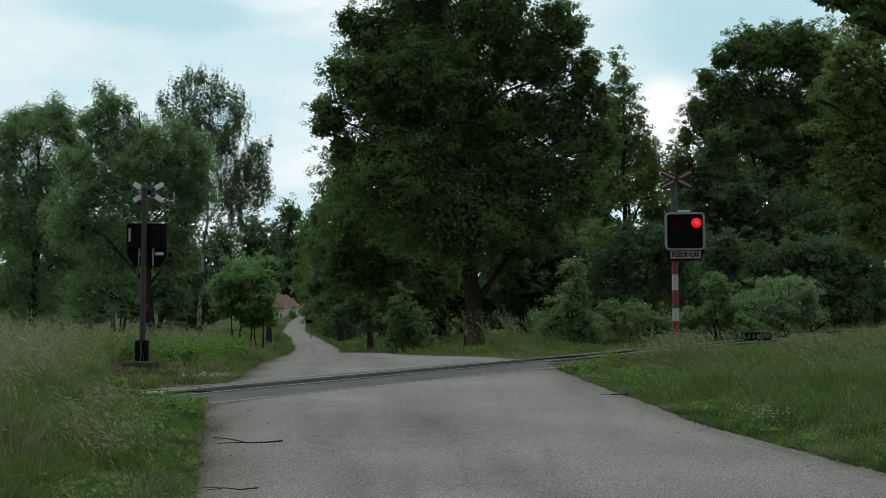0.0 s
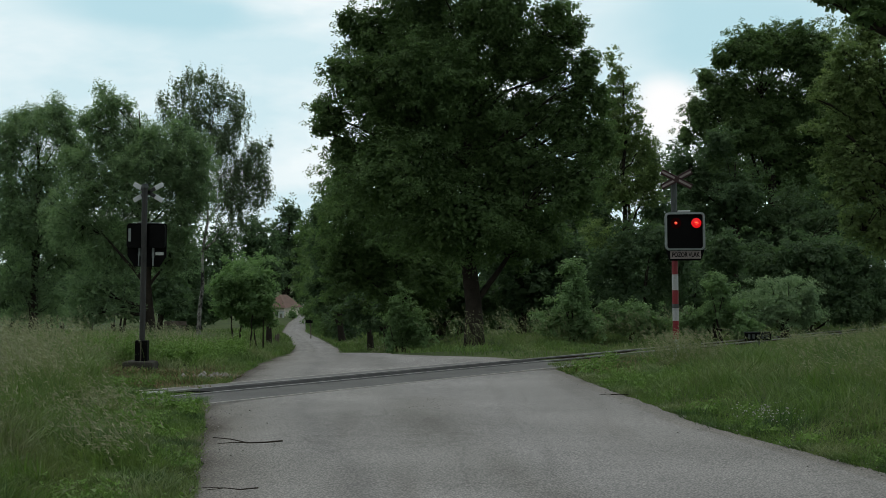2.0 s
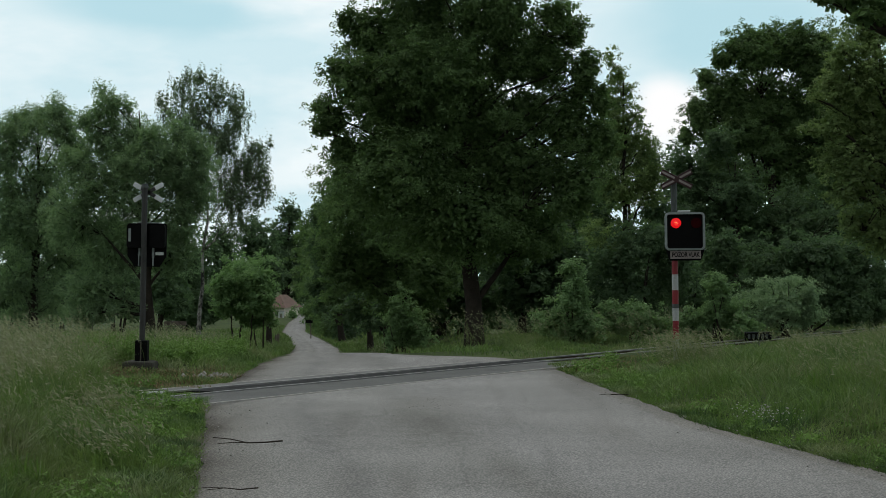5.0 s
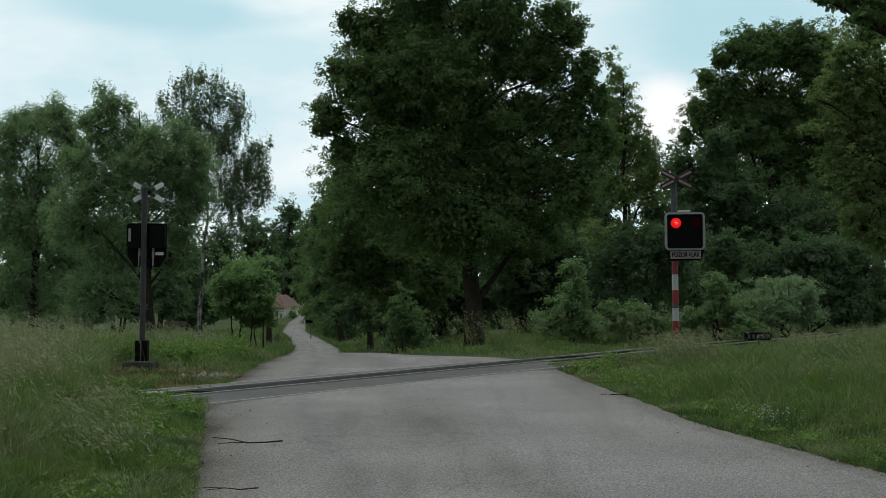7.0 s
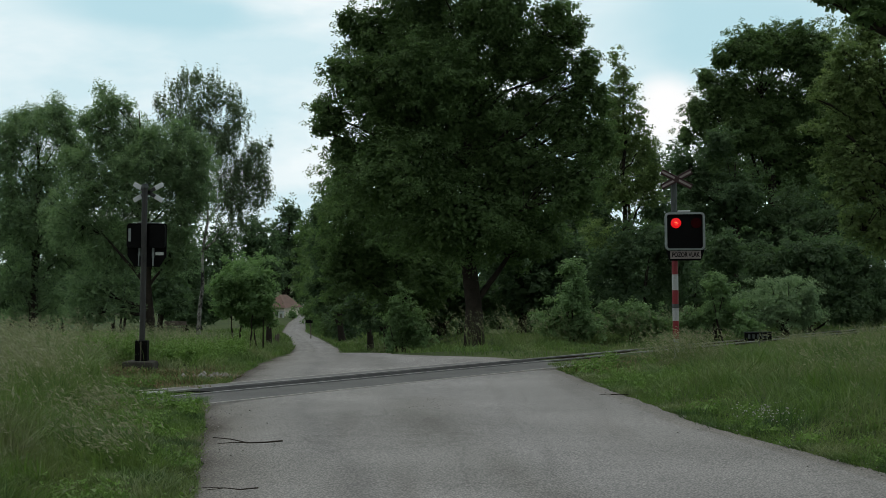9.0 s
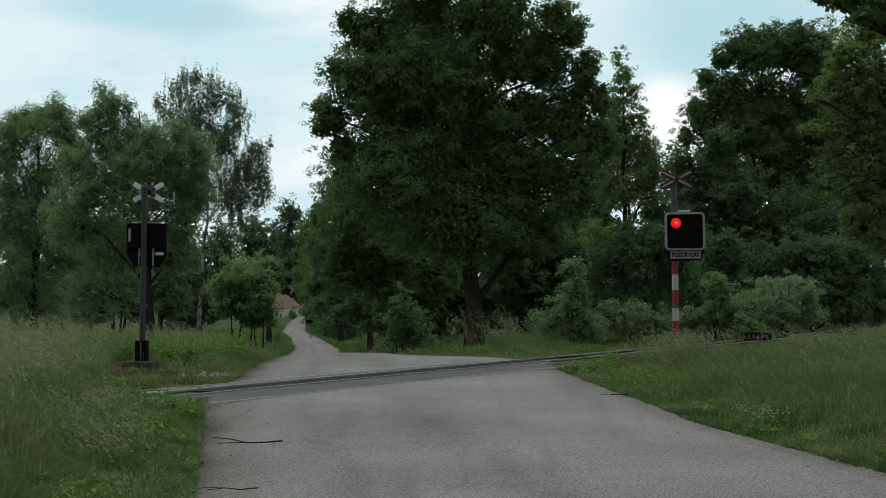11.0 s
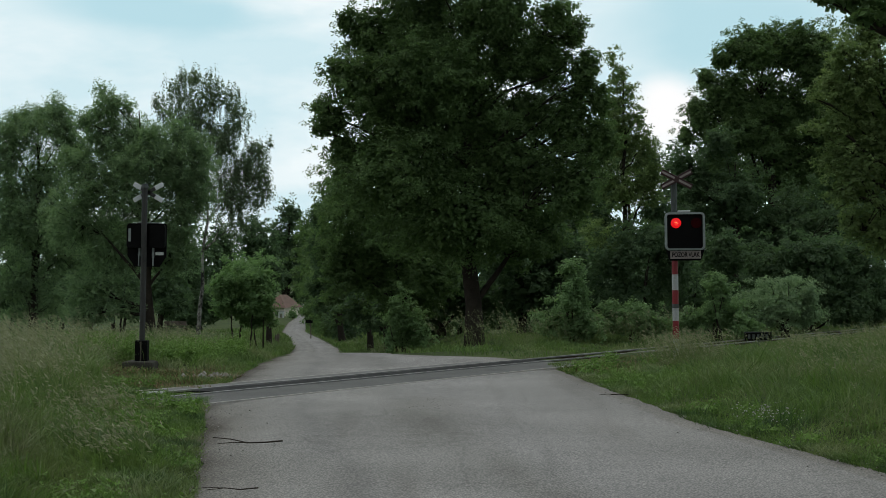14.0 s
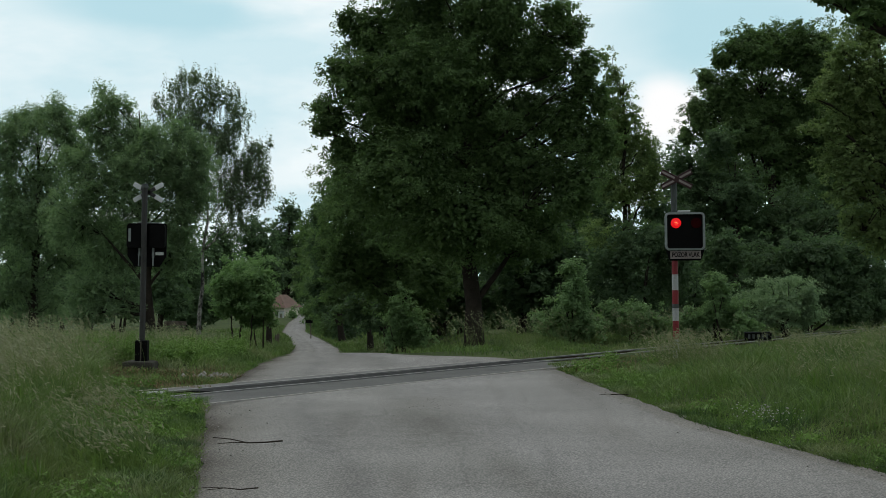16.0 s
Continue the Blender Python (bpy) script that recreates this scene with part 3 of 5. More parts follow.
    (-1.03, -1.12, 9.23, 2.3, 2.07, 1.53), (-2.29, 0.22, 7.33, 1.92, 1.72, 1.15), (1.84, 0.23, 8.24, 1.15, 1.03, 1.15), (-4.12, 0.27, 6.58, 1.15, 1.03, 0.96),
]
masses += [
    (-1.75, -0.44, 13.65, 2.3, 2.07, 1.34), (0.74, -0.23, 13.62, 2.11, 1.9, 1.34),
]
masses += [
    (3.51, 0.3, 10.93, 0.66, 0.59, 0.81), (2.88, -0.4, 11.41, 0.84, 0.75, 0.76), (3.96, 0.1, 9.74, 0.61, 0.55, 0.73), (4.34, -0.2, 8.48, 0.5, 0.45, 0.8),
    (4.56, 0.5, 7.22, 0.62, 0.56, 0.97), (-5.18, 0.3, 8.45, 0.46, 0.42, 0.35), (-5.14, -0.4, 7.58, 0.46, 0.41, 0.38), (-4.25, 0.1, 11.3, 0.42, 0.38, 0.58),
    (-4.4, -0.2, 7.1, 0.57, 0.52, 0.5), 
]
masses += [
    (-0.68, 0.4, 6.29, 1.16, 1.04, 1.06), (-2.76, -0.5, 8.23, 1.14, 1.02, 0.95),
]
tree("linden_tree", 1, (1.02, 46), 0.326, masses, LINDEN, "tall dark green linden standing beyond the track", 0.092, cover=1.7, fill=0.4)

masses = [
    (-2.19, -0.61, 6.55, 1.69, 1.52, 1.93), (-1.25, 0.83, 3.88, 1.69, 1.52, 2.05), (0.07, 0.64, 2.66, 1.81, 1.63, 1.81), (-2.58, 0.13, 4.13, 1.21, 1.09, 1.93),
    (1.05, -0.83, 3.86, 1.93, 1.74, 1.93), (-0.39, 0.24, 5.32, 1.93, 1.74, 1.69),
]
tree("linden_tree", 2, (-1.61, 58), 0.2, masses, LINDEN, "dark green linden in a row along the lane", 0.121, cover=2.0)

masses = [
    (-1.79, -0.76, 9.75, 1.71, 1.54, 1.88), (-2.33, 0.35, 6.85, 1.54, 1.38, 2.39), (-1.68, 0.17, 3.77, 1.71, 1.54, 2.05), (-0.49, 0.74, 3.42, 1.54, 1.38, 2.05),
]
tree("linden_tree", 3, (-4.44, 82), 0.2, masses, LINDEN, "dark green linden in a row along the lane", 0.154, cover=2.0)

masses = [
    (-2.09, -0.25, 11.39, 1.0, 0.9, 1.75), (-2.22, 0.17, 8.39, 1.1, 0.99, 2.5), (-2.0, -0.02, 5.13, 1.25, 1.12, 2.25), (-0.75, -0.49, 5.37, 1.5, 1.35, 3.0),
    (-1.37, -0.08, 3.38, 1.0, 0.9, 1.25),
]
tree("linden_tree", 4, (-8.94, 120), 0.300, masses, ALDER, "dark green tree in a row along the lane", 0.200, cover=2.0)

masses = [
    (1.26, 1.38, 23.62, 3.85, 3.47, 4.12), (-0.73, 0.75, 16.76, 5.5, 4.95, 6.88), (2.93, -0.75, 11.22, 4.12, 3.71, 6.88), (5.03, -1.42, 15.33, 2.48, 2.23, 6.88),
    (-1.91, -0.3, 8.52, 5.5, 4.95, 5.5), (4.23, -1.12, 4.33, 3.03, 2.72, 4.12),
]
tree("oak_tree", 5, (-38.48, 330), 1.100, masses, ALDER, "broad green tree in the distance by the lane", 0.619, cover=2.4)

masses = [
    (0.55, 0.79, 9.72, 1.5, 1.35, 1.8), (0.23, -0.84, 7.62, 1.65, 1.48, 1.35), (-1.26, -0.08, 8.84, 1.5, 1.35, 2.4), (-0.7, 0.71, 5.23, 2.4, 2.16, 1.2),
    (1.43, -0.43, 7.91, 0.75, 0.68, 1.8),
]
masses += [
    (-0.03, 0.3, 10.67, 1.27, 1.14, 1.27), (1.07, -0.4, 9.92, 0.66, 0.59, 1.25), (1.43, 0.1, 8.46, 0.6, 0.54, 1.14), (-0.44, -0.2, 11.81, 0.9, 0.81, 1.2),
]
(POPLAR_TREE, POPLAR_TOP) = tree("aspen_tree", 6, (9.61, 72), 0.240, masses, POPLAR, "slender aspen with a swaying loose crown", 0.126, cover=1.8, fill=0.08, ragged=0.5, top=[(-0.46, -0.1, 14.88, 0.33, 0.3, 0.72), (-0.3, -0.2, 13.84, 0.66, 0.59, 0.78), (0.28, 0.2, 12.91, 0.78, 0.7, 0.96), (0.67, -0.4, 11.62, 0.78, 0.7, 1.01), (-0.46, 0.3, 12.78, 0.72, 0.65, 0.9)])

masses = [
    (0.83, 0.42, 13.96, 2.06, 1.86, 1.65), (-1.65, -0.89, 13.63, 1.65, 1.48, 1.51), (-2.63, 0.14, 11.66, 1.71, 1.53, 1.79), (-3.88, -0.21, 10.44, 0.96, 0.87, 1.24),
    (-0.16, 0.97, 11.09, 2.89, 2.6, 2.48), (1.78, -0.31, 12.99, 1.65, 1.48, 2.2), (-3.21, -0.0, 8.37, 1.65, 1.48, 1.65), (0.36, 0.86, 8.33, 3.16, 2.85, 2.48),
    (2.3, -0.26, 10.24, 2.2, 1.98, 2.48), (-1.55, -0.61, 9.72, 1.65, 1.48, 1.65), (-2.38, -0.79, 9.73, 1.38, 1.24, 1.38),
]
masses += [
    (0.9, 0.3, 14.77, 0.72, 0.65, 0.72), (-1.61, -0.4, 14.39, 0.77, 0.69, 0.66), (-0.53, 0.1, 14.52, 0.83, 0.74, 0.72), (-2.89, -0.2, 13.42, 0.77, 0.69, 0.77),
    (-3.58, 0.5, 12.58, 0.61, 0.55, 0.83), (-4.19, 0.3, 11.01, 0.66, 0.6, 0.94), (-4.77, -0.4, 9.66, 0.55, 0.49, 0.77), (1.95, 0.1, 14.17, 0.94, 0.84, 0.94),
    (-2.17, -0.2, 13.99, 0.71, 0.64, 0.66),
]
tree("alder_tree", 7, (16.64, 66), 0.412, masses, LINDEN, "tall dark green alder in the wood", 0.115, fill=0.38, cover=1.9)

masses = [
    (0.06, 0.17, 6.21, 2.12, 1.91, 1.75), (-1.45, 0.21, 4.98, 1.38, 1.24, 1.5), (1.3, 1.02, 4.45, 2.0, 1.8, 1.75), (3.05, 1.0, 5.18, 2.25, 2.02, 2.0),
    (5.05, -0.96, 4.91, 2.0, 1.8, 2.0), (-1.68, -0.04, 6.73, 0.88, 0.79, 1.25),
]
masses += [
    (-2.08, 0.3, 7.72, 0.7, 0.63, 0.7), (-0.71, -0.4, 8.53, 0.99, 0.89, 0.89), (-1.43, 0.1, 6.99, 0.75, 0.68, 1.0),
]
tree("alder_tree", 8, (12.88, 60), 0.300, masses, ALDER, "mid green alder at the edge of the wood", 0.115, cover=2.0)

masses = [
    (-1.43, 0.25, 6.19, 1.2, 1.08, 1.56), (-2.06, -0.16, 6.76, 0.71, 0.64, 0.99), (-1.8, -0.11, 4.63, 0.99, 0.89, 1.13), (-1.25, 0.11, 3.07, 0.85, 0.77, 0.99),
    (-2.43, -0.2, 5.7, 0.57, 0.51, 0.57), (-1.41, 0.41, 8.03, 0.85, 0.77, 0.78), (-0.08, -0.29, 6.88, 1.27, 1.15, 2.12), (-0.1, -0.21, 4.33, 1.27, 1.15, 1.84),
    (-1.96, 0.1, 3.36, 0.5, 0.45, 0.57),
]
masses += [
    (-1.32, 0.3, 8.52, 0.57, 0.51, 0.51), (-2.16, -0.4, 7.55, 0.53, 0.48, 0.5), (-2.47, 0.1, 6.78, 0.45, 0.41, 0.45), (-2.92, -0.2, 6.43, 0.34, 0.3, 0.15),
    (-2.68, 0.5, 5.69, 0.43, 0.39, 0.23), (-2.29, 0.3, 4.92, 0.63, 0.57, 0.51), (-2.22, -0.4, 4.11, 0.56, 0.5, 0.56), (-1.2, 0.1, 5.32, 0.71, 0.64, 0.8),
    (-1.42, -0.2, 7.15, 0.7, 0.63, 0.65),
]
tree("ash_tree", 9, (12.26, 34), 0.354, masses, POPLAR, "large green ash overhanging the track", 0.068, cover=1.5)

masses = [
    (-1.59, -0.12, 5.25, 0.42, 0.38, 0.13), (-1.23, 0.09, 5.16, 0.35, 0.32, 0.21), (-0.74, -0.35, 5.23, 0.64, 0.57, 0.35), (-1.87, -0.13, 5.37, 0.32, 0.29, 0.1),
    # These two masses are unseen crown overhead, added to shade the right verge.
    (-0.94, 0.04, 6.37, 1.63, 1.47, 0.64), (0.47, 0.3, 5.71, 1.42, 1.27, 0.85),
]
masses += [
    (-1.77, 0.3, 5.32, 0.32, 0.29, 0.1), (-1.65, -0.4, 5.03, 0.33, 0.3, 0.14), (-2.06, 0.1, 5.37, 0.17, 0.15, 0.07),
]
tree("ash_tree", 10, (6.91, 17), 0.319, masses, LINDEN, "dark ash branch over the verge, with unseen crown added above for shade", 0.071, cover=2.2)

masses = [
    (0.03, -0.1, 3.29, 1.38, 1.24, 0.92), (-0.98, -0.33, 2.66, 1.01, 0.91, 0.82), (1.03, 0.04, 2.54, 0.92, 0.82, 1.28), (-0.35, 0.06, 1.64, 1.28, 1.16, 0.92),
    (-1.82, 0.21, 1.29, 1.1, 0.99, 0.82),
]
tree("willow_shrub", 11, (6.51, 44), 0.073, masses, ALDER, "dense dark green willow shrub beyond the track", 0.088, cover=2.0, stems=5, category="shrub")

masses = [
    (-2.71, 0.69, 2.87, 1.18, 1.06, 1.18), (-1.35, -0.44, 2.27, 1.37, 1.23, 1.18), (0.22, -0.64, 2.45, 1.57, 1.41, 1.57), (1.79, 0.25, 2.24, 1.57, 1.41, 1.57),
    (0.99, -0.92, 1.07, 1.57, 1.41, 0.98), (2.56, 0.58, 1.05, 1.18, 1.06, 1.18),
]
tree("willow_shrub", 12, (12.63, 47), 0.078, masses, ALDER, "dense dark green willow shrub at the wood", 0.094, cover=2.0, stems=5, category="shrub")

masses = [
    (0.1, -0.32, 1.16, 1.05, 0.95, 0.7), (-0.61, -0.33, 0.82, 0.79, 0.71, 0.61), (0.71, -0.28, 0.9, 0.53, 0.47, 0.61), (0.01, 0.22, 1.6, 0.53, 0.47, 0.35),
]
masses += [
    (-0.53, 0.3, 1.49, 0.46, 0.41, 0.49), (0.72, -0.4, 1.51, 0.42, 0.37, 0.45), (0.34, 0.1, 1.93, 0.42, 0.38, 0.23), (-1.32, -0.2, 1.15, 0.45, 0.41, 0.56),
    (0.13, 0.5, 1.07, 0.53, 0.48, 0.5),
]
tree("sallow_bush", 13, (10.50, 42), 0.053, masses, SALLOW, "pale green sallow bush beside the track", 0.070, cover=1.5, stems=5, category="shrub", slim=0.35, ragged=0.7, clump=0.4)

masses = [
    (0.09, 0.25, 0.87, 0.92, 0.82, 0.67), (0.67, -0.32, 0.53, 0.67, 0.6, 0.42), (-0.74, -0.11, 0.71, 0.67, 0.6, 0.58), (0.02, 0.0, 1.7, 0.5, 0.45, 0.5),
]
tree("elder_bush", 14, (8.09, 40), 0.050, masses, SHRUB, "green elder bush beside the track", 0.080, cover=2.6, stems=4, category="shrub")

masses = [
    (0.02, -0.16, 2.06, 0.41, 0.37, 0.44), (-0.02, -0.25, 1.43, 0.67, 0.6, 0.48), (-0.34, 0.11, 0.72, 0.71, 0.64, 0.48), (0.37, -0.13, 0.71, 0.79, 0.71, 0.55),
]
tree("elder_bush", 15, (3.60, 38), 0.048, masses, SHRUB, "light green elder bush in front of the linden", 0.087, cover=3, stems=3, category="shrub")

masses = [
    (-0.4, -0.28, 0.88, 0.73, 0.66, 0.57), (0.33, 0.05, 0.79, 0.81, 0.73, 0.57), (0.9, 0.19, 0.62, 0.57, 0.51, 0.49),
]
tree("elder_bush", 16, (5.28, 39), 0.049, masses, SHRUB, "green elder bush beside the track", 0.081, cover=3.2, stems=4, category="shrub")

masses = [
    (-0.21, -0.23, 1.97, 0.67, 0.61, 1.12), (0.46, 0.09, 1.51, 0.79, 0.71, 1.01), (-0.45, -0.15, 1.07, 0.56, 0.51, 0.56),
]
tree("hazel_bush", 17, (-1.57, 54), 0.068, masses, SHRUB, "leafy hazel at the foot of the linden", 0.103, cover=2.4, stems=3, category="shrub")

masses = [
    (0.1, -0.44, 9.92, 1.55, 1.4, 1.29), (-1.08, -0.71, 8.77, 1.29, 1.16, 1.81), (0.33, 0.67, 7.73, 1.94, 1.74, 1.81), (1.38, 0.0, 9.52, 0.78, 0.7, 1.16),
    (-0.46, -0.66, 5.41, 2.07, 1.86, 2.07), (1.33, 1.01, 4.36, 2.07, 1.86, 2.07), (-0.75, 0.1, 2.83, 1.81, 1.63, 1.55), (1.57, -0.42, 2.03, 1.81, 1.63, 1.16),
    (0.83, 0.82, 6.04, 2.07, 1.86, 1.55), (-1.23, 0.28, 6.71, 1.29, 1.16, 1.55), (-0.51, 0.69, 1.4, 1.55, 1.4, 0.72),
]
masses += [
    (0.89, 0.3, 10.71, 0.73, 0.65, 0.73), (-0.32, -0.4, 10.32, 0.62, 0.55, 0.62), (0.35, 0.1, 10.48, 0.62, 0.56, 0.57), (-0.96, -0.2, 9.73, 0.77, 0.7, 0.77),
    (1.27, 0.5, 10.16, 0.68, 0.61, 0.73), (1.91, 0.3, 8.98, 1.04, 0.93, 0.99),
]
tree("willow_tree", 18, (-18.72, 62), 0.232, masses, WILLOW, "broad grey-green willow at the meadow", 0.122, cover=1.6, droop=0.2, clump=0.22, slim=0.4, fill=0.2, ragged=0.35)

masses = [
    (-1.96, 0.48, 9.68, 0.89, 0.8, 1.05), (-1.51, 0.5, 8.16, 1.4, 1.26, 1.28), (-2.46, 0.09, 6.54, 1.63, 1.47, 1.63), (0.24, -0.51, 7.91, 1.63, 1.47, 1.4),
    (1.28, -0.05, 7.2, 1.28, 1.16, 1.63), (-0.6, -0.2, 6.05, 1.87, 1.68, 1.63), (1.26, -0.1, 5.1, 1.17, 1.05, 1.4), (-1.78, 0.87, 3.96, 1.87, 1.68, 1.63),
    (0.08, 0.59, 3.94, 1.4, 1.26, 1.17), (-2.27, 0.23, 2.1, 1.63, 1.47, 1.17), (-0.7, -0.47, 7.22, 1.52, 1.37, 1.17), (1.62, 0.0, 6.03, 1.05, 0.95, 1.4),
]
masses += [
    (-3.17, -0.15, 5.14, 1.63, 1.47, 1.4), (1.02, 0.01, 3.7, 1.17, 1.05, 1.17), (-2.74, 0.01, 1.17, 1.63, 1.47, 0.58), (-1.22, 0.13, 1.51, 1.05, 0.95, 0.65),
]
masses += [
    (-2.1, 0.3, 10.5, 0.26, 0.23, 0.52), (-1.46, -0.4, 9.93, 0.51, 0.46, 0.6), (-1.02, 0.1, 9.76, 0.47, 0.42, 0.51), (-2.63, -0.2, 9.22, 0.6, 0.54, 0.65),
    (-2.31, 0.5, 8.65, 0.89, 0.81, 0.85), (-0.75, 0.3, 8.84, 0.8, 0.72, 0.75), (0.1, -0.4, 8.52, 0.65, 0.58, 0.65), (1.26, 0.1, 8.66, 0.89, 0.8, 0.8),
    (2.05, -0.2, 7.83, 0.74, 0.67, 1.02), (1.86, 0.5, 6.41, 0.85, 0.76, 1.32), (-3.02, 0.3, 7.46, 1.08, 0.97, 0.99), (0.87, -0.4, 7.05, 1.07, 0.96, 1.07),
]
tree("willow_tree", 19, (-12.06, 56), 0.210, masses, WILLOW, "broad grey-green willow at the meadow", 0.110, cover=1.6, droop=0.2, clump=0.22, slim=0.4, fill=0.2, ragged=0.35)

masses = [
    (1.33, -0.12, 9.66, 0.88, 0.79, 1.51), (2.56, -0.18, 8.41, 0.94, 0.84, 1.1), (2.9, -0.0, 9.45, 0.49, 0.45, 0.49), (2.68, 0.4, 7.17, 1.04, 0.94, 0.96),
    (0.1, 0.39, 9.81, 1.24, 1.11, 1.38), (1.31, 0.62, 7.6, 1.24, 1.11, 1.51), (1.98, -0.29, 5.66, 0.96, 0.87, 0.82), (-0.72, 0.13, 10.37, 0.82, 0.74, 1.1),
]
masses += [
    (1.46, 0.3, 10.11, 0.88, 0.8, 1.16), (2.07, -0.4, 10.84, 0.55, 0.49, 1.26), (2.86, 0.1, 9.41, 0.66, 0.6, 0.61), (3.56, -0.2, 9.7, 0.25, 0.22, 0.33),
    (2.19, 0.5, 8.4, 1.16, 1.05, 1.16), (3.21, 0.3, 8.1, 0.55, 0.5, 1.27), (1.7, -0.4, 6.96, 0.93, 0.84, 1.26), (0.06, 0.1, 10.87, 1.27, 1.14, 0.99),
    (-1.25, -0.2, 11.17, 0.66, 0.59, 0.82),
]
(BIRCH_TREE, BIRCH_TOP) = tree("birch_tree", 20, (-11.96, 66), 0.110, masses, BIRCH, "white-barked birch with drooping twigs", 0.099, cover=1.45, droop=0.5, fill=0.08, bark=BIRCH_BARK, slim=0.5, top=[(-0.09, 0.3, 13.0, 1.16, 1.04, 0.55), (-0.91, -0.2, 12.54, 0.6, 0.54, 0.77), (1.03, 0.2, 12.17, 0.99, 0.89, 0.99), (-0.05, 0, 11.74, 1.38, 1.24, 1.1), (1.87, 0.2, 11.53, 0.5, 0.45, 0.99), (-1.76, -0.1, 11.69, 0.38, 0.35, 0.82)])

masses = [
    (-0.38, -0.28, 3.57, 1.35, 1.21, 1.44), (-0.14, 0.48, 2.76, 1.08, 0.97, 1.01), (-0.53, -0.42, 2.22, 1.08, 0.97, 0.58),
]
tree("maple_tree", 30, (-11.93, 77), 0.064, masses, MAPLE, "young round maple with bright green leaves", 0.148, cover=2.2)

masses = [
    (0.31, -0.08, 4.56, 1.48, 1.33, 1.25), (0.56, -0.1, 3.73, 1.18, 1.07, 0.88), (0.16, 0.1, 2.91, 1.18, 1.07, 0.59),
]
tree("maple_tree", 31, (-11.88, 79), 0.066, masses, MAPLE, "young round maple with bright green leaves", 0.151, cover=2.2)

masses = [
    (0.41, 0.62, 4.05, 1.27, 1.14, 1.43), (0.66, -0.1, 3.25, 1.01, 0.91, 1.0), (0.27, -0.03, 2.47, 1.01, 0.91, 0.57),
]
tree("maple_tree", 32, (-10.92, 76), 0.063, masses, MAPLE, "young round maple with bright green leaves", 0.146, cover=2.2)

masses = [
    (-0.46, -0.85, 2.94, 1.62, 1.46, 0.91), (-0.21, -0.13, 2.12, 1.3, 1.17, 0.64), (-0.6, -0.29, 2.55, 1.3, 1.17, 0.58),
]
tree("maple_tree", 33, (-10.72, 78), 0.065, masses, MAPLE, "young round maple with bright green leaves", 0.149, cover=2.2)

masses = [
    (0.09, -0.15, 3.46, 0.71, 0.64, 0.96), (0.34, 0.27, 2.65, 0.56, 0.51, 0.67), (-0.05, 0.28, 2.59, 0.56, 0.51, 0.58),
]
tree("maple_tree", 34, (-10.29, 77), 0.064, masses, MAPLE, "young round maple with bright green leaves", 0.148, cover=2.2)

masses = [
    (0.17, -0.27, 5.33, 1.19, 1.07, 1.58), (-0.24, 0.21, 3.95, 0.87, 0.78, 1.03), (-0.83, 0.61, 4.55, 1.19, 1.07, 1.19),
]
tree("maple_tree", 36, (-12.18, 95), 0.257, masses, ALDER, "dark-trunked maple by the lane", 0.182, cover=2.2)

masses = [
    (-0.51, -0.53, 10.83, 3.75, 3.38, 3.75), (1.31, -1.13, 5.81, 3.75, 3.38, 3.75), (-1.82, -0.2, 4.59, 3.12, 2.81, 3.12),
]
tree("oak_tree", 50, (-46.55, 150), 0.312, masses, ALDER, "dark green tree at the far side of the meadow", 0.312, cover=2.2)

masses = [
    (-1.32, 0.83, 8.33, 4.25, 3.83, 4.96), (2.2, -0.47, 6.17, 3.54, 3.19, 3.54), (-0.67, 1.47, 3.36, 4.25, 3.83, 1.77),
]
tree("oak_tree", 51, (-44.26, 170), 0.354, masses, ALDER, "dark green tree at the far side of the meadow", 0.354, cover=2.2)

masses = [
    (-0.73, -0.92, 9.2, 4.17, 3.75, 5.0), (2.58, -0.54, 6.67, 3.75, 3.38, 3.75), (-3.26, 0.23, 5.89, 4.17, 3.75, 3.33), (0.88, -1.42, 3.35, 4.17, 3.75, 1.5),
]
tree("oak_tree", 52, (-40.40, 200), 0.417, masses, ALDER, "dark green tree at the far side of the meadow", 0.417, cover=2.2)

masses = [
    (0.16, -0.75, 12.67, 4.33, 3.9, 7.58), (-2.07, -0.44, 6.19, 4.33, 3.9, 4.33), (3.36, 0.53, 7.22, 3.79, 3.41, 4.88),
]
tree("oak_tree", 53, (-42.77, 260), 0.542, masses, ALDER, "dark green tree at the far side of the meadow", 0.542, cover=2.2)

masses = [
    (1.46, -0.01, 16.01, 5.0, 4.5, 7.5), (-1.12, 1.08, 7.29, 5.0, 4.5, 6.25), (4.54, 1.43, 10.98, 3.75, 3.38, 7.5),
]
tree("oak_tree", 54, (-43.10, 300), 0.625, masses, ALDER, "dark green tree at the far side of the meadow", 0.625, cover=2.2)

masses = [
    (-0.89, -1.0, 5.28, 1.88, 1.69, 2.5), (-1.54, 1.05, 2.47, 1.88, 1.69, 1.56), (0.33, 0.8, 2.45, 1.88, 1.69, 1.56),
]
tree("alder_tree", 60, (-2.96, 75), 0.281, masses, ALDER, "dark green tree deep in the wood", 0.250, cover=2.4)

masses = [
    (0.04, -0.15, 4.4, 2.4, 2.16, 1.87), (-0.25, -1.1, 2.01, 2.13, 1.92, 1.6), (1.62, -0.67, 1.99, 1.87, 1.68, 1.6),
]
tree("alder_tree", 61, (-0.13, 64), 0.240, masses, ALDER, "dark green tree deep in the wood", 0.213, cover=2.4)

masses = [
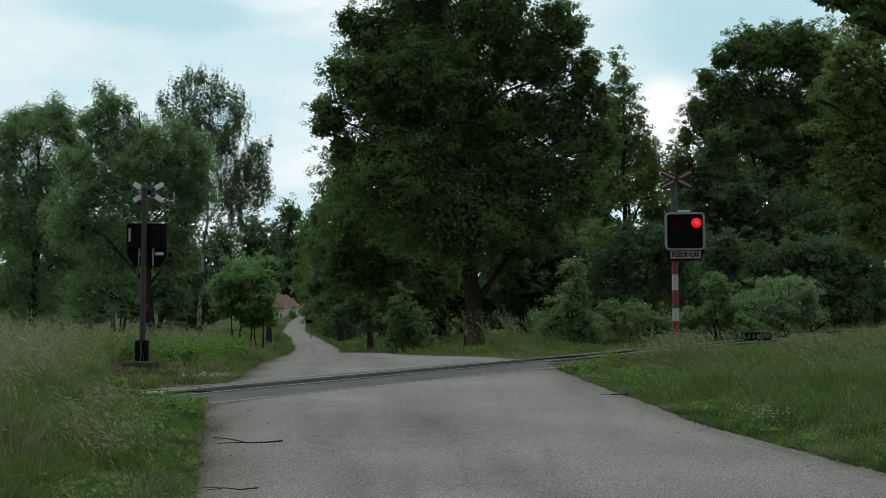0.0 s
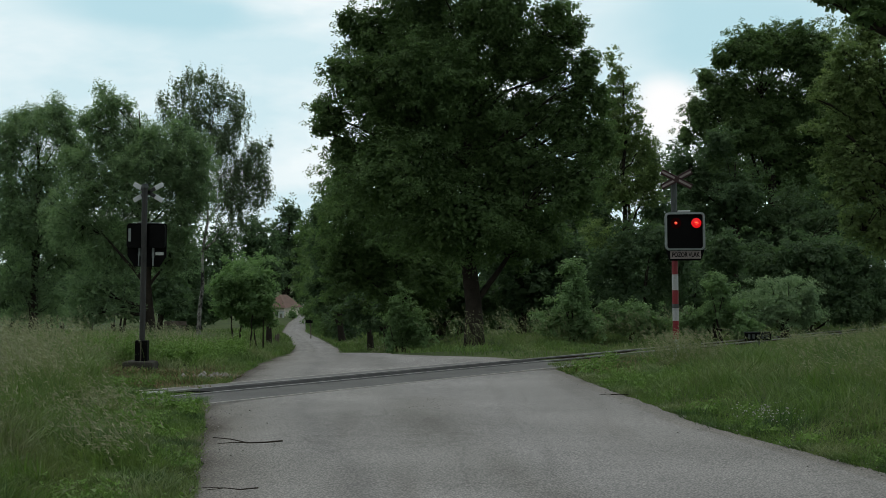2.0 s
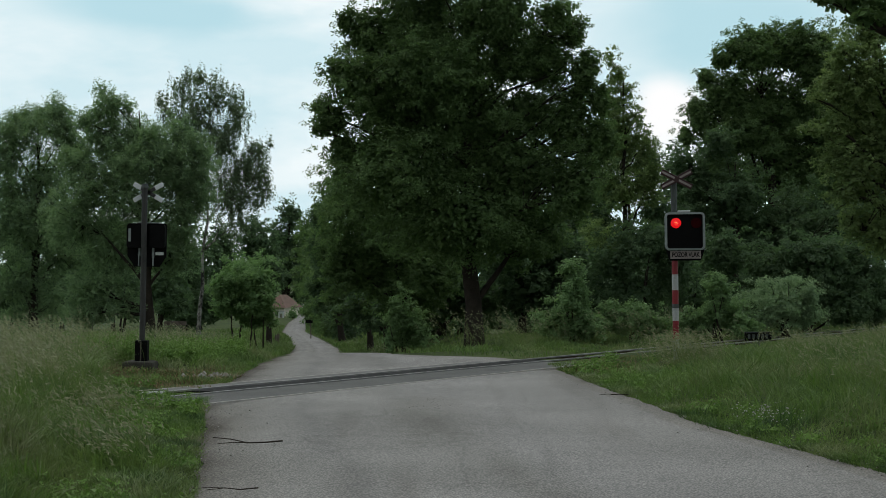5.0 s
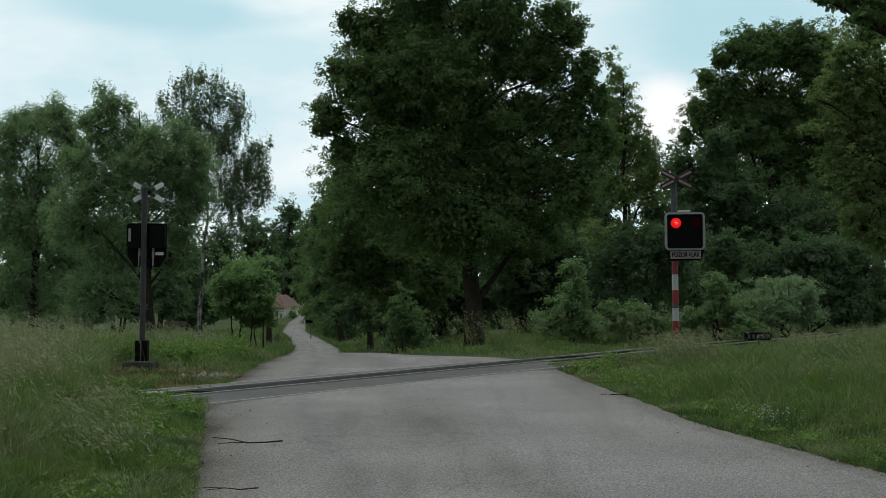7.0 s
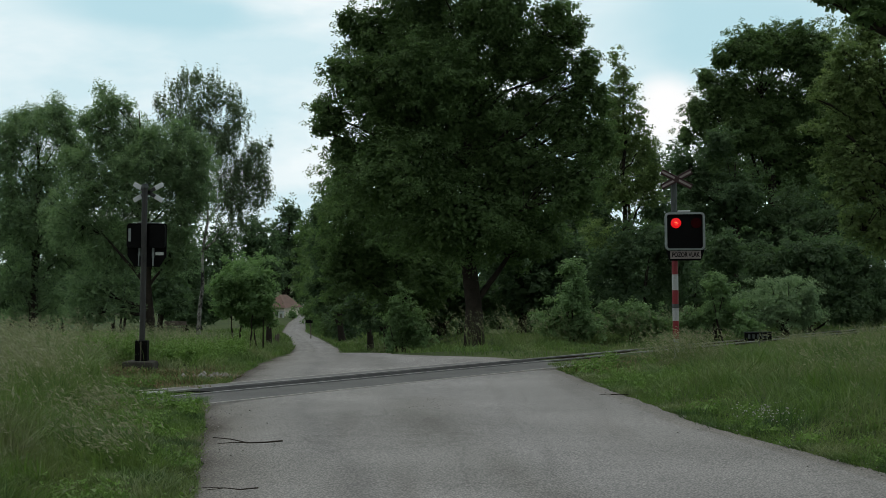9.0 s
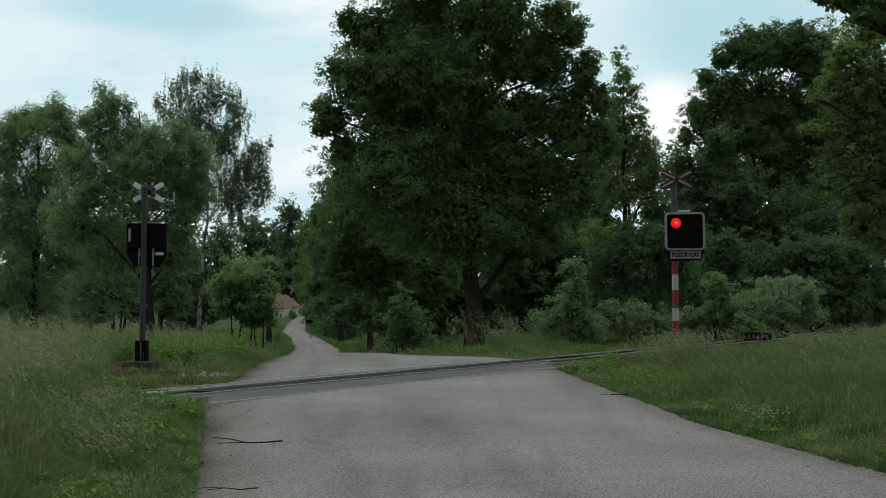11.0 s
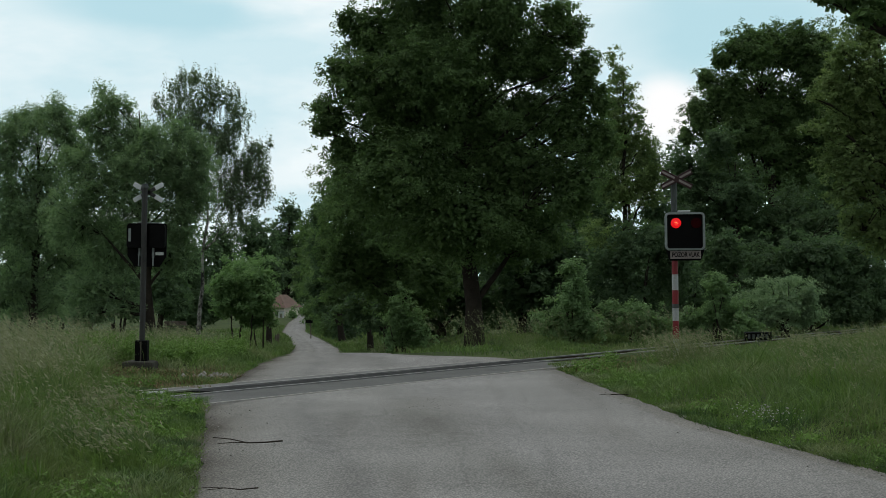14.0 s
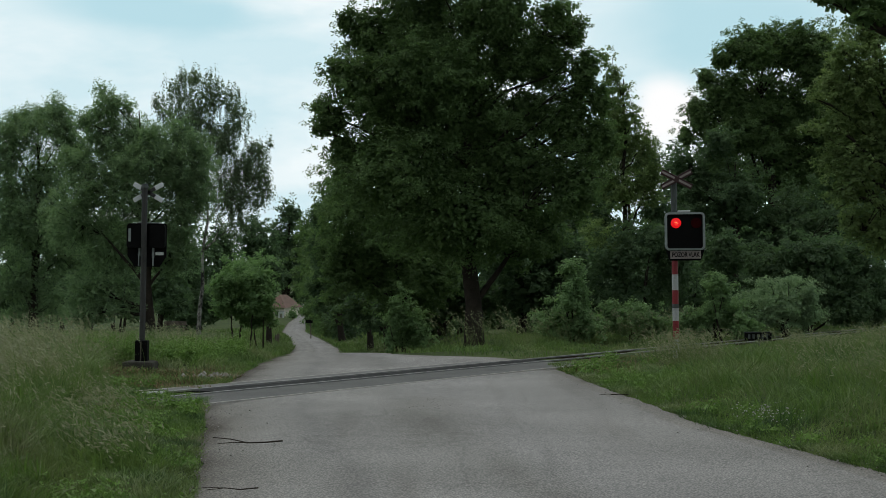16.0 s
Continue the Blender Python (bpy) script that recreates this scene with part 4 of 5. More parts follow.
    (0.04, -0.57, 4.12, 2.33, 2.09, 1.81), (0.28, -0.46, 2.05, 2.07, 1.86, 1.55), (2.1, -0.61, 3.32, 1.81, 1.63, 1.81),
]
tree("alder_tree", 62, (3.49, 62), 0.232, masses, ALDER, "dark green tree deep in the wood", 0.207, cover=2.4)

masses = [
    (-0.3, -0.62, 7.0, 2.25, 2.02, 1.5), (0.86, 0.86, 9.99, 1.5, 1.35, 2.25), (-1.08, 1.43, 4.01, 3.38, 3.04, 2.25),
]
tree("alder_tree", 63, (14.82, 90), 0.337, masses, ALDER, "dark green tree deep in the wood", 0.300, cover=2.4)

masses = [
    (-0.53, -0.24, 9.02, 2.5, 2.25, 3.75), (-2.42, -0.22, 7.16, 2.81, 2.53, 3.12), (0.13, -1.03, 12.76, 1.88, 1.69, 2.5),
]
tree("alder_tree", 64, (24.22, 75), 0.281, masses, ALDER, "dark green tree deep in the wood", 0.250, cover=2.4)

POPLAR_PIVOT, BIRCH_PIVOT = (0.0, 0.0, 8.2), (0.0, 0.0, 8.6)

masses = [
    (0.02, -0.05, 1.61, 1.45, 1.3, 1.33), (0.73, 0.11, 0.61, 1.21, 1.09, 0.72), (-0.58, 0.05, 2.68, 1.09, 0.98, 1.21),
]
tree("hazel_bush", 81, (7.28, 58), 0.060, masses, ALDER, "dark green undergrowth bush at the wood edge", 0.169, cover=1.8, stems=3, category="shrub")

masses = [
    (0.02, -0.06, 1.81, 1.6, 1.44, 1.47), (0.81, -0.21, 0.55, 1.33, 1.2, 0.8), (-0.64, 0.66, 2.83, 1.2, 1.08, 1.33),
]
tree("hazel_bush", 82, (9.79, 64), 0.067, masses, ALDER, "dark green undergrowth bush at the wood edge", 0.187, cover=1.8, stems=3, category="shrub")

masses = [
    (0.01, 0.03, 1.22, 1.3, 1.17, 1.19), (0.66, 0.12, 0.63, 1.08, 0.98, 0.65), (-0.52, -0.14, 2.48, 0.98, 0.88, 1.08),
]
tree("hazel_bush", 83, (9.39, 52), 0.054, masses, ALDER, "dark green undergrowth bush at the wood edge", 0.152, cover=1.8, stems=3, category="shrub")

masses = [
    (0.02, -0.53, 1.54, 1.45, 1.3, 1.33), (0.73, 0.07, 0.61, 1.21, 1.09, 0.72), (-0.58, 0.09, 2.68, 1.09, 0.98, 1.21),
]
tree("hazel_bush", 84, (12.06, 58), 0.060, masses, ALDER, "dark green undergrowth bush at the wood edge", 0.169, cover=1.8, stems=3, category="shrub")

masses = [
    (0.02, -0.48, 1.43, 1.6, 1.44, 1.47), (0.81, -0.78, 0.49, 1.33, 1.2, 0.8), (-0.64, -0.34, 2.77, 1.2, 1.08, 1.33),
]
tree("hazel_bush", 85, (15.07, 64), 0.067, masses, ALDER, "dark green undergrowth bush at the wood edge", 0.187, cover=1.8, stems=3, category="shrub")

masses = [
    (0.02, -0.7, 1.26, 1.3, 1.17, 1.19), (0.66, -0.43, 0.26, 1.08, 0.98, 0.65), (-0.52, 0.07, 2.11, 0.98, 0.88, 1.08),
]
tree("hazel_bush", 86, (13.68, 52), 0.054, masses, ALDER, "dark green undergrowth bush at the wood edge", 0.152, cover=1.8, stems=3, category="shrub")

masses = [
    (0.02, 0.57, 1.36, 1.45, 1.3, 1.33), (0.73, 0.48, 0.19, 1.21, 1.09, 0.72), (-0.58, 0.17, 2.26, 1.09, 0.98, 1.21),
]
tree("hazel_bush", 87, (16.85, 58), 0.060, masses, ALDER, "dark green undergrowth bush at the wood edge", 0.169, cover=1.8, stems=3, category="shrub")

masses = [
    (0.02, -0.0, 1.38, 1.6, 1.44, 1.47), (0.81, 0.36, 0.09, 1.33, 1.2, 0.8), (-0.64, 0.49, 2.38, 1.2, 1.08, 1.33),
]
tree("hazel_bush", 88, (20.35, 64), 0.067, masses, ALDER, "dark green undergrowth bush at the wood edge", 0.187, cover=1.8, stems=3, category="shrub")

masses = [
    (0.02, -0.63, 2.51, 1.29, 1.16, 1.16), (0.65, 0.09, 1.29, 1.16, 1.05, 0.78),
]
tree("hazel_bush", 95, (-2.40, 62), 0.065, masses, ALDER, "dark green undergrowth bush under the lindens", 0.155, cover=1.8, stems=3, category="shrub")

masses = [
    (0.02, -0.53, 1.81, 1.4, 1.26, 1.26), (0.7, -0.15, 0.83, 1.26, 1.13, 0.84),
]
tree("hazel_bush", 96, (-0.92, 67), 0.070, masses, ALDER, "dark green undergrowth bush under the lindens", 0.167, cover=1.8, stems=3, category="shrub")

masses = [
    (0.02, 0.08, 1.45, 1.5, 1.35, 1.35), (0.76, 0.51, 0.54, 1.35, 1.21, 0.9),
]
tree("hazel_bush", 97, (0.82, 72), 0.075, masses, ALDER, "dark green undergrowth bush under the lindens", 0.180, cover=1.8, stems=3, category="shrub")

masses = [
    (0.01, 0.47, 1.15, 1.4, 1.26, 1.26), (0.7, -0.49, 0.5, 1.26, 1.13, 0.84),
]
tree("hazel_bush", 99, (4.11, 67), 0.070, masses, ALDER, "dark green undergrowth bush under the lindens", 0.167, cover=1.8, stems=3, category="shrub")

masses = [
    (0.02, 0.04, 1.85, 1.5, 1.35, 1.35), (0.76, 0.17, 0.46, 1.35, 1.21, 0.9),
]
tree("hazel_bush", 100, (6.22, 72), 0.075, masses, ALDER, "dark green undergrowth bush under the lindens", 0.180, cover=1.8, stems=3, category="shrub")

masses = [
    (0.04, -0.96, 3.67, 1.97, 1.77, 2.19), (1.12, 0.08, 2.0, 1.75, 1.57, 1.09),
]
tree("hazel_bush", 110, (-33.46, 105), 0.109, masses, ALDER, "dark bush at the far side of the meadow", 0.197, cover=1.8, stems=3, category="shrub")

masses = [
    (0.04, -0.58, 3.63, 2.23, 2.01, 2.48), (1.26, 0.15, 2.18, 1.98, 1.79, 1.24),
]
tree("hazel_bush", 111, (-34.65, 119), 0.124, masses, ALDER, "dark bush at the far side of the meadow", 0.223, cover=1.8, stems=3, category="shrub")

masses = [
    (0.04, -0.58, 3.98, 2.49, 2.24, 2.77), (1.41, 0.75, 2.41, 2.22, 2.0, 1.39),
]
tree("hazel_bush", 112, (-35.07, 133), 0.139, masses, ALDER, "dark bush at the far side of the meadow", 0.249, cover=1.8, stems=3, category="shrub")

masses = [
    (0.04, 0.7, 3.37, 1.97, 1.77, 2.19), (1.12, -0.88, 1.87, 1.75, 1.57, 1.09),
]
tree("hazel_bush", 113, (-24.80, 105), 0.109, masses, ALDER, "dark bush at the far side of the meadow", 0.197, cover=1.8, stems=3, category="shrub")

masses = [
    (0.04, -0.17, 3.97, 2.23, 2.01, 2.48), (1.26, 0.2, 2.12, 1.98, 1.79, 1.24),
]
tree("hazel_bush", 114, (-24.83, 119), 0.124, masses, ALDER, "dark bush at the far side of the meadow", 0.223, cover=1.8, stems=3, category="shrub")

masses = [
    (0.04, -0.42, 3.41, 2.49, 2.24, 2.77), (1.41, 0.28, 2.24, 2.22, 2.0, 1.39),
]
tree("hazel_bush", 115, (-24.10, 133), 0.139, masses, ALDER, "dark bush at the far side of the meadow", 0.249, cover=1.8, stems=3, category="shrub")

masses = [
    (0.01, 0.64, 1.8, 1.12, 1.01, 1.63), (0.82, -0.5, 1.19, 1.22, 1.1, 1.12), (0.29, -0.57, 3.84, 1.12, 1.01, 1.53), (-0.2, 0.51, 0.79, 1.02, 0.91, 0.71),
]
tree("hazel_bush", 134, (-9.29, 122), 0.102, masses, ALDER, "dark leafy bush in the hedge along the lane", 0.285, cover=1.6, stems=3, category="shrub")

masses = [
    (0.05, 0.39, 1.0, 0.98, 0.88, 1.09), (0.26, 0.33, 0.56, 0.98, 0.88, 0.76),
]
tree("garden_bush", 140, (-29.24, 262), 0.055, masses, MAPLE, "rounded green garden bush by the house", 0.328, cover=2, stems=2, category="shrub")

masses = [
    (0.06, 0.54, 0.68, 1.12, 1.01, 1.25), (0.3, -0.13, 0.18, 1.12, 1.01, 0.88),
]
tree("garden_bush", 141, (-31.48, 300), 0.062, masses, MAPLE, "rounded green garden bush by the house", 0.375, cover=2, stems=2, category="shrub")

masses = [
    (-1.1, -0.0, 11.94, 1.4, 1.26, 2.28), (0.8, -0.3, 10.17, 1.23, 1.1, 2.1), (-1.31, 1.04, 8.79, 1.75, 1.58, 1.4), (1.48, -0.7, 7.36, 1.4, 1.26, 1.05),
    (-2.37, -0.43, 7.4, 1.75, 1.58, 1.75), (0.41, 0.82, 5.62, 2.45, 2.21, 1.23),
]
tree("alder_tree", 150, (11.73, 84), 0.245, masses, ALDER, "mid green alder behind the track", 0.182, cover=2.4)

masses = [
    (0.08, 1.45, 7.72, 3.0, 2.7, 2.8), (0.44, -1.24, 4.12, 3.2, 2.88, 2.8), (-0.38, 1.28, 1.33, 2.8, 2.52, 2.0),
]
tree("oak_tree", 160, (-3.39, 96), 0.280, masses, ALDER, "dense dark tree in the depth of the wood", 0.440, cover=1.6, fill=0.5)

masses = [
    (0.09, 0.35, 9.0, 3.22, 2.9, 3.0), (0.48, 0.15, 5.13, 3.43, 3.09, 3.0), (-0.4, -0.61, 2.13, 3.0, 2.7, 2.15),
]
tree("oak_tree", 161, (-0.21, 103), 0.300, masses, ALDER, "dense dark tree in the depth of the wood", 0.472, cover=1.6, fill=0.5)

masses = [
    (0.1, 0.46, 9.03, 3.44, 3.09, 3.21), (0.51, -0.98, 4.91, 3.67, 3.3, 3.21), (-0.44, 0.79, 1.71, 3.21, 2.89, 2.29),
]
tree("oak_tree", 162, (4.36, 110), 0.321, masses, ALDER, "dense dark tree in the depth of the wood", 0.504, cover=1.6, fill=0.5)

masses = [
    (0.08, 1.39, 7.47, 3.0, 2.7, 2.8), (0.44, 0.91, 3.87, 3.2, 2.88, 2.8), (-0.38, -0.6, 1.08, 2.8, 2.52, 2.0),
]
tree("oak_tree", 163, (7.81, 96), 0.280, masses, ALDER, "dense dark tree in the depth of the wood", 0.440, cover=1.6, fill=0.5)

masses = [
    (0.07, -0.73, 6.26, 3.22, 2.9, 3.0), (0.46, -0.21, 2.39, 3.43, 3.09, 3.0), (-0.43, -1.07, -0.6, 3.0, 2.7, 2.15),
]
tree("oak_tree", 164, (11.81, 103), 0.300, masses, ALDER, "dense dark tree in the depth of the wood", 0.472, cover=1.6, fill=0.5)

masses = [
    (0.06, 1.49, 5.25, 3.44, 3.09, 3.21), (0.48, -0.89, 1.12, 3.67, 3.3, 3.21), (-0.47, 1.04, -2.08, 3.21, 2.89, 2.29),
]
tree("oak_tree", 165, (16.74, 110), 0.321, masses, ALDER, "dense dark tree in the depth of the wood", 0.504, cover=1.6, fill=0.5)

masses = [
    (0.08, -0.25, 7.41, 3.0, 2.7, 2.8), (0.44, 0.49, 3.8, 3.2, 2.88, 2.8), (-0.38, -1.42, 1.01, 2.8, 2.52, 2.0),
]
tree("oak_tree", 166, (17.81, 96), 0.280, masses, ALDER, "dense dark tree in the depth of the wood", 0.440, cover=1.6, fill=0.5)

masses = [
    (0.12, 1.26, 10.86, 3.22, 2.9, 3.0), (0.51, 1.36, 6.99, 3.43, 3.09, 3.0), (-0.38, -1.48, 3.99, 3.0, 2.7, 2.15),
]
tree("oak_tree", 167, (22.54, 103), 0.300, masses, ALDER, "dense dark tree in the depth of the wood", 0.472, cover=1.6, fill=0.5)

masses = [
    (0.14, 0.94, 12.92, 3.44, 3.09, 3.21), (0.55, 0.8, 8.8, 3.67, 3.3, 3.21), (-0.39, -1.0, 5.6, 3.21, 2.89, 2.29),
]
tree("oak_tree", 168, (28.20, 110), 0.321, masses, ALDER, "dense dark tree in the depth of the wood", 0.504, cover=1.6, fill=0.5)

masses = [
    (0.13, 1.48, 12.14, 3.0, 2.7, 2.8), (0.49, 1.27, 8.53, 3.2, 2.88, 2.8), (-0.34, -1.02, 5.74, 2.8, 2.52, 2.0),
]
tree("oak_tree", 169, (27.81, 96), 0.280, masses, ALDER, "dense dark tree in the depth of the wood", 0.440, cover=1.6, fill=0.5)

masses = [
    (0.15, -0.83, 13.81, 3.22, 2.9, 3.0), (0.54, 1.43, 9.94, 3.43, 3.09, 3.0), (-0.35, -1.21, 6.94, 3.0, 2.7, 2.15),
]
tree("oak_tree", 170, (33.27, 103), 0.300, masses, ALDER, "dense dark tree in the depth of the wood", 0.472, cover=1.6, fill=0.5)

masses = [
    (0.1, 1.22, 10.11, 3.12, 2.81, 3.12), (0.58, 1.07, 5.94, 3.12, 2.81, 2.6),
]
tree("oak_tree", 180, (-39.83, 125), 0.208, masses, ALDER, "dense dark tree behind the willows", 0.469, cover=1.6, fill=0.4)

masses = [
    (0.11, -0.16, 10.14, 3.33, 2.99, 3.33), (0.62, 1.29, 5.7, 3.33, 2.99, 2.77),
]
tree("oak_tree", 181, (-37.40, 133), 0.222, masses, ALDER, "dense dark tree behind the willows", 0.499, cover=1.6, fill=0.4)

masses = [
    (0.11, 0.58, 10.07, 3.52, 3.17, 3.52), (0.65, -0.46, 5.36, 3.52, 3.17, 2.94),
]
tree("oak_tree", 182, (-34.36, 141), 0.235, masses, ALDER, "dense dark tree behind the willows", 0.529, cover=1.6, fill=0.4)

masses = [
    (0.09, -0.29, 8.43, 3.12, 2.81, 3.12), (0.57, 0.94, 4.26, 3.12, 2.81, 2.6),
]
tree("oak_tree", 183, (-26.29, 125), 0.208, masses, ALDER, "dense dark tree behind the willows", 0.469, cover=1.6, fill=0.4)

masses = [
    (0.07, 1.03, 6.73, 3.33, 2.99, 3.33), (0.58, -1.34, 2.29, 3.33, 2.99, 2.77),
]
tree("oak_tree", 184, (-25.20, 133), 0.222, masses, ALDER, "dense dark tree behind the willows", 0.499, cover=1.6, fill=0.4)


for k, (x, y) in enumerate(((-10.9, 140), (-13.0, 158), (-15.4, 178), (-18.2, 200), (-21.0, 226), (-23.6, 256))):
    rng = np.random.default_rng(400 + k)
    q = y / 150
    masses = [(rng.uniform(-0.8, 0.4), rng.uniform(-0.6, 0.6), z * q, r * q, r * 0.9 * q, 2.1 * q) for z, r in ((1.6, 2.0), (4.2, 2.5), (7.2, 2.6), (10.0, 2.0))]
    tree("linden_tree", 400 + k, (x, y), 0.25, masses, LINDEN, "dark green linden far down the row along the lane", 0.24 * q, cover=1.8, fill=0.3)


# ---- signals ----
SIGNAL = thing("crossing_signal", (4.56, 26.67, 0.08), "crossing signal with two red lamps on a red and white post", "railway signal", "crossing signals")
BANDS = [(-0.1, 0.12, WHITE), (0.12, 0.465, WHITE), (0.465, 0.82, RED), (0.82, 1.065, WHITE), (1.065, 1.15, GREY_POLE), (1.15, 1.42, RED), (1.42, 1.73, WHITE), (1.73, 2.05, RED)]
for z0, z1, m in BANDS:
    part("post_band", rod(bmesh.new(), (0, 0, z0), (0, 0, z1), 0.062 if m is not GREY_POLE else 0.07, sides=24), m, SIGNAL, smooth=False)
part("post", rod(bmesh.new(), (0, 0, 2.05), (0, 0, 3.66), 0.06, sides=24), GREY_POLE, SIGNAL, "grey painted upper post")
part("post_cap", rod(bmesh.new(), (0, 0, 3.66), (0, 0, 3.69), 0.066, 0.03, sides=24), GREY_POLE, SIGNAL)
part("base", boxed(-0.3, 0.3, -0.3, 0.3, -0.3, 0.02, bevel=0.03), CONCRETE, SIGNAL)


def cross(owner, z, y, x, face, edge):
    """The St Andrew's cross: two flat arms, each with a raised border and an inner strip."""
    for k, a in enumerate((27.5, -27.5)):
        turn = Matrix.Translation((x, 0, z)) @ Matrix.Rotation(radians(-a), 4, "Y")
        arm = part("cross_arm", box(bmesh.new(), -0.335, 0.335, y - 0.012 - 0.008 * k, y + 0.012 - 0.008 * k, -0.055, 0.055, 0.006, turn), edge, owner)
        bm = bmesh.new()
        for s in (-1, 1):
            box(bm, s * 0.045, s * 0.32, y - 0.017 - 0.008 * k, y - 0.0125 - 0.008 * k, -0.020, 0.020, 0, turn)
        part("face_strip", bm, face, arm)


cross(SIGNAL, 3.60, -0.08, 0.045, SIGN_FACE, DIM_RED)
HEAD = part("lamp_box", prism(rounded(0.185, 2.572, 0.72, 0.68, 0.05), -0.10, 0.10), BLACK, SIGNAL, "black lamp box")
rim = bmesh.new()
outer, inner = rounded(0.185, 2.572, 0.785, 0.745, 0.085), rounded(0.185, 2.572, 0.705, 0.668, 0.045)
rings = [[rim.verts.new((x, y, z)) for x, z in o] for o, y in ((outer, -0.10), (outer, -0.16), (inner, -0.165), (inner, -0.10))]
for k in range(4):
    for j in range(len(outer)):
        i2 = (j + 1) % len(outer)
        rim.faces.new((rings[k][j], rings[k][i2], rings[(k + 1) % 4][i2], rings[(k + 1) % 4][j]))
part("rim", rim, FRAME, HEAD, "grey rounded rim")
bm = boxed(0.06, 0.30, -0.13, 0.02, 2.955, 2.985, bevel=0.01)
part("rain_cap", bm, PALE, HEAD)
part("box_bracket", boxed(-0.03, 0.14, -0.02, 0.06, 2.3, 2.36, bevel=0.005), GREY_POLE, HEAD)
part("box_bracket", boxed(-0.03, 0.14, -0.02, 0.06, 2.8, 2.86, bevel=0.005), GREY_POLE, HEAD)
LAMPS = []
for x in (0.012, 0.412):
    part("hood", rod(bmesh.new(), (x, -0.099, 2.735), (x, -0.112, 2.735), 0.118, sides=32), BLACK, HEAD)
    part("lens", rod(bmesh.new(), (x, -0.11, 2.735), (x, -0.122, 2.735), 0.104, sides=32), LENS, HEAD, "dark red glass lens")
    cap = bmesh.new()
    bmesh.ops.create_uvsphere(cap, u_segments=32, v_segments=16, radius=0.102)
    for v in cap.verts:
        v.co.y *= 0.32
    lamp = part("lamp", cap, GLOW, SIGNAL, "glowing red lamp", smooth=True)
    LAMPS.append((lamp, x))
part("blank_lens", rod(bmesh.new(), (0.23, -0.099, 2.44), (0.23, -0.106, 2.44), 0.104, sides=32), BLACK, HEAD)
part("sign_holder", prism([(-0.19, 2.235), (0.58, 2.235), (0.50, 2.0), (-0.11, 2.0)], -0.10, -0.05), BLACK, SIGNAL)
PLATE = part("sign_plate", boxed(-0.105, 0.495, -0.125, -0.102, 2.035, 2.19, bevel=0.004), SIGN_FACE, SIGNAL, "pale plate lettered POZOR VLAK")


def lettering(text, place, size, mat, owner, turn=90, width=None):
    cu = bpy.data.curves.new("lettering", "FONT")
    cu.body, cu.size, cu.extrude, cu.offset = text, size, 0.002, 0.003
    cu.align_x, cu.align_y = "CENTER", "CENTER"
    tmp = new("tmp", cu)
    bpy.context.view_layer.update()
    me = bpy.data.meshes.new_from_object(tmp.evaluated_get(bpy.context.evaluated_depsgraph_get()))
    bpy.data.objects.remove(tmp)
    me.materials.clear()
    me.materials.append(mat)
    if width:
        c = np.empty(len(me.vertices) * 3, np.float32)
        me.vertices.foreach_get("co", c)
        c = c.reshape(-1, 3)
        c[:, 0] *= width / (c[:, 0].max() - c[:, 0].min())
        me.vertices.foreach_set("co", c.ravel())
    ob = under("lettering", me, owner)
    ob.matrix_basis = pose(*place, turn, 0, 0)
    return ob


lettering("POZOR VLAK", (0.195, -0.1275, 2.11), 0.125, BLACK, PLATE, width=0.54)

# the second signal, seen from behind
BACK = thing("crossing_signal", (-5.86, 26.67, 0.04), "level crossing signal seen from behind on a dark steel post", "railway signal", "crossing signals")
BACK.matrix_basis = pose(-5.94, 26.67, 0.04, 0, 1.2, 0)
part("post", rod(bmesh.new(), (0, 0, 0.5), (0, 0, 3.58), 0.056, sides=24), DARK_POLE, BACK)
part("post_cap", rod(bmesh.new(), (0, 0, 3.58), (0, 0, 3.66), 0.075, 0.06, sides=20), GREY_POLE, BACK)
part("junction_box", boxed(-0.12, 0.12, -0.11, 0.11, 0.17, 0.58, bevel=0.015), BLACK, BACK)
part("cover_strip", boxed(-0.012, 0.012, -0.125, -0.111, 0.15, 0.56), WOOD, BACK)
part("footing", boxed(-0.34, 0.29, -0.30, 0.3, -0.35, 0.18, bevel=0.085), CONCRETE, BACK, "mossy dark concrete footing")
for s, a in ((1, 30), (1, -30), (-1, 30), (-1, -30)):
    turn = Matrix.Translation((0.05, 0, 3.50)) @ Matrix.Rotation(radians(-a), 4, "Y")
    arm = part("cross_arm", box(bmesh.new(), min(s * 0.13, s * 0.335), max(s * 0.13, s * 0.335), 0.075, 0.10, -0.047, 0.047, 0.012, turn), PALE, BACK, "pale back of a cross arm")
bm = bmesh.new()
for a in (30, -30):
    box(bm, -0.16, 0.16, 0.066, 0.074, -0.035, 0.035, 0.004, Matrix.Translation((0.05, 0, 3.50)) @ Matrix.Rotation(radians(-a), 4, "Y"))
part("cross_bracket", bm, DARK_POLE, BACK)
part("backing_board", prism([(-0.36, 2.86), (-0.33, 2.89), (0.38, 2.89), (0.41, 2.86), (0.41, 2.25), (0.28, 2.03), (-0.22, 2.03), (-0.36, 2.25)], 0.16, 0.20), BLACK, BACK)
for x in (-0.2, 0.25):
    part("lamp_housing", prism(rounded(x, 2.63, 0.3, 0.46, 0.05), 0.03, 0.16), BLACK, BACK)
for x, z0, z1, w in ((-0.115, 2.24, 2.46, 0.04), (0.155, 2.2, 2.42, 0.04), (-0.125, 2.04, 2.24, 0.022), (0.155, 2.04, 2.2, 0.022), (-0.29, 2.52, 2.78, 0.05)):
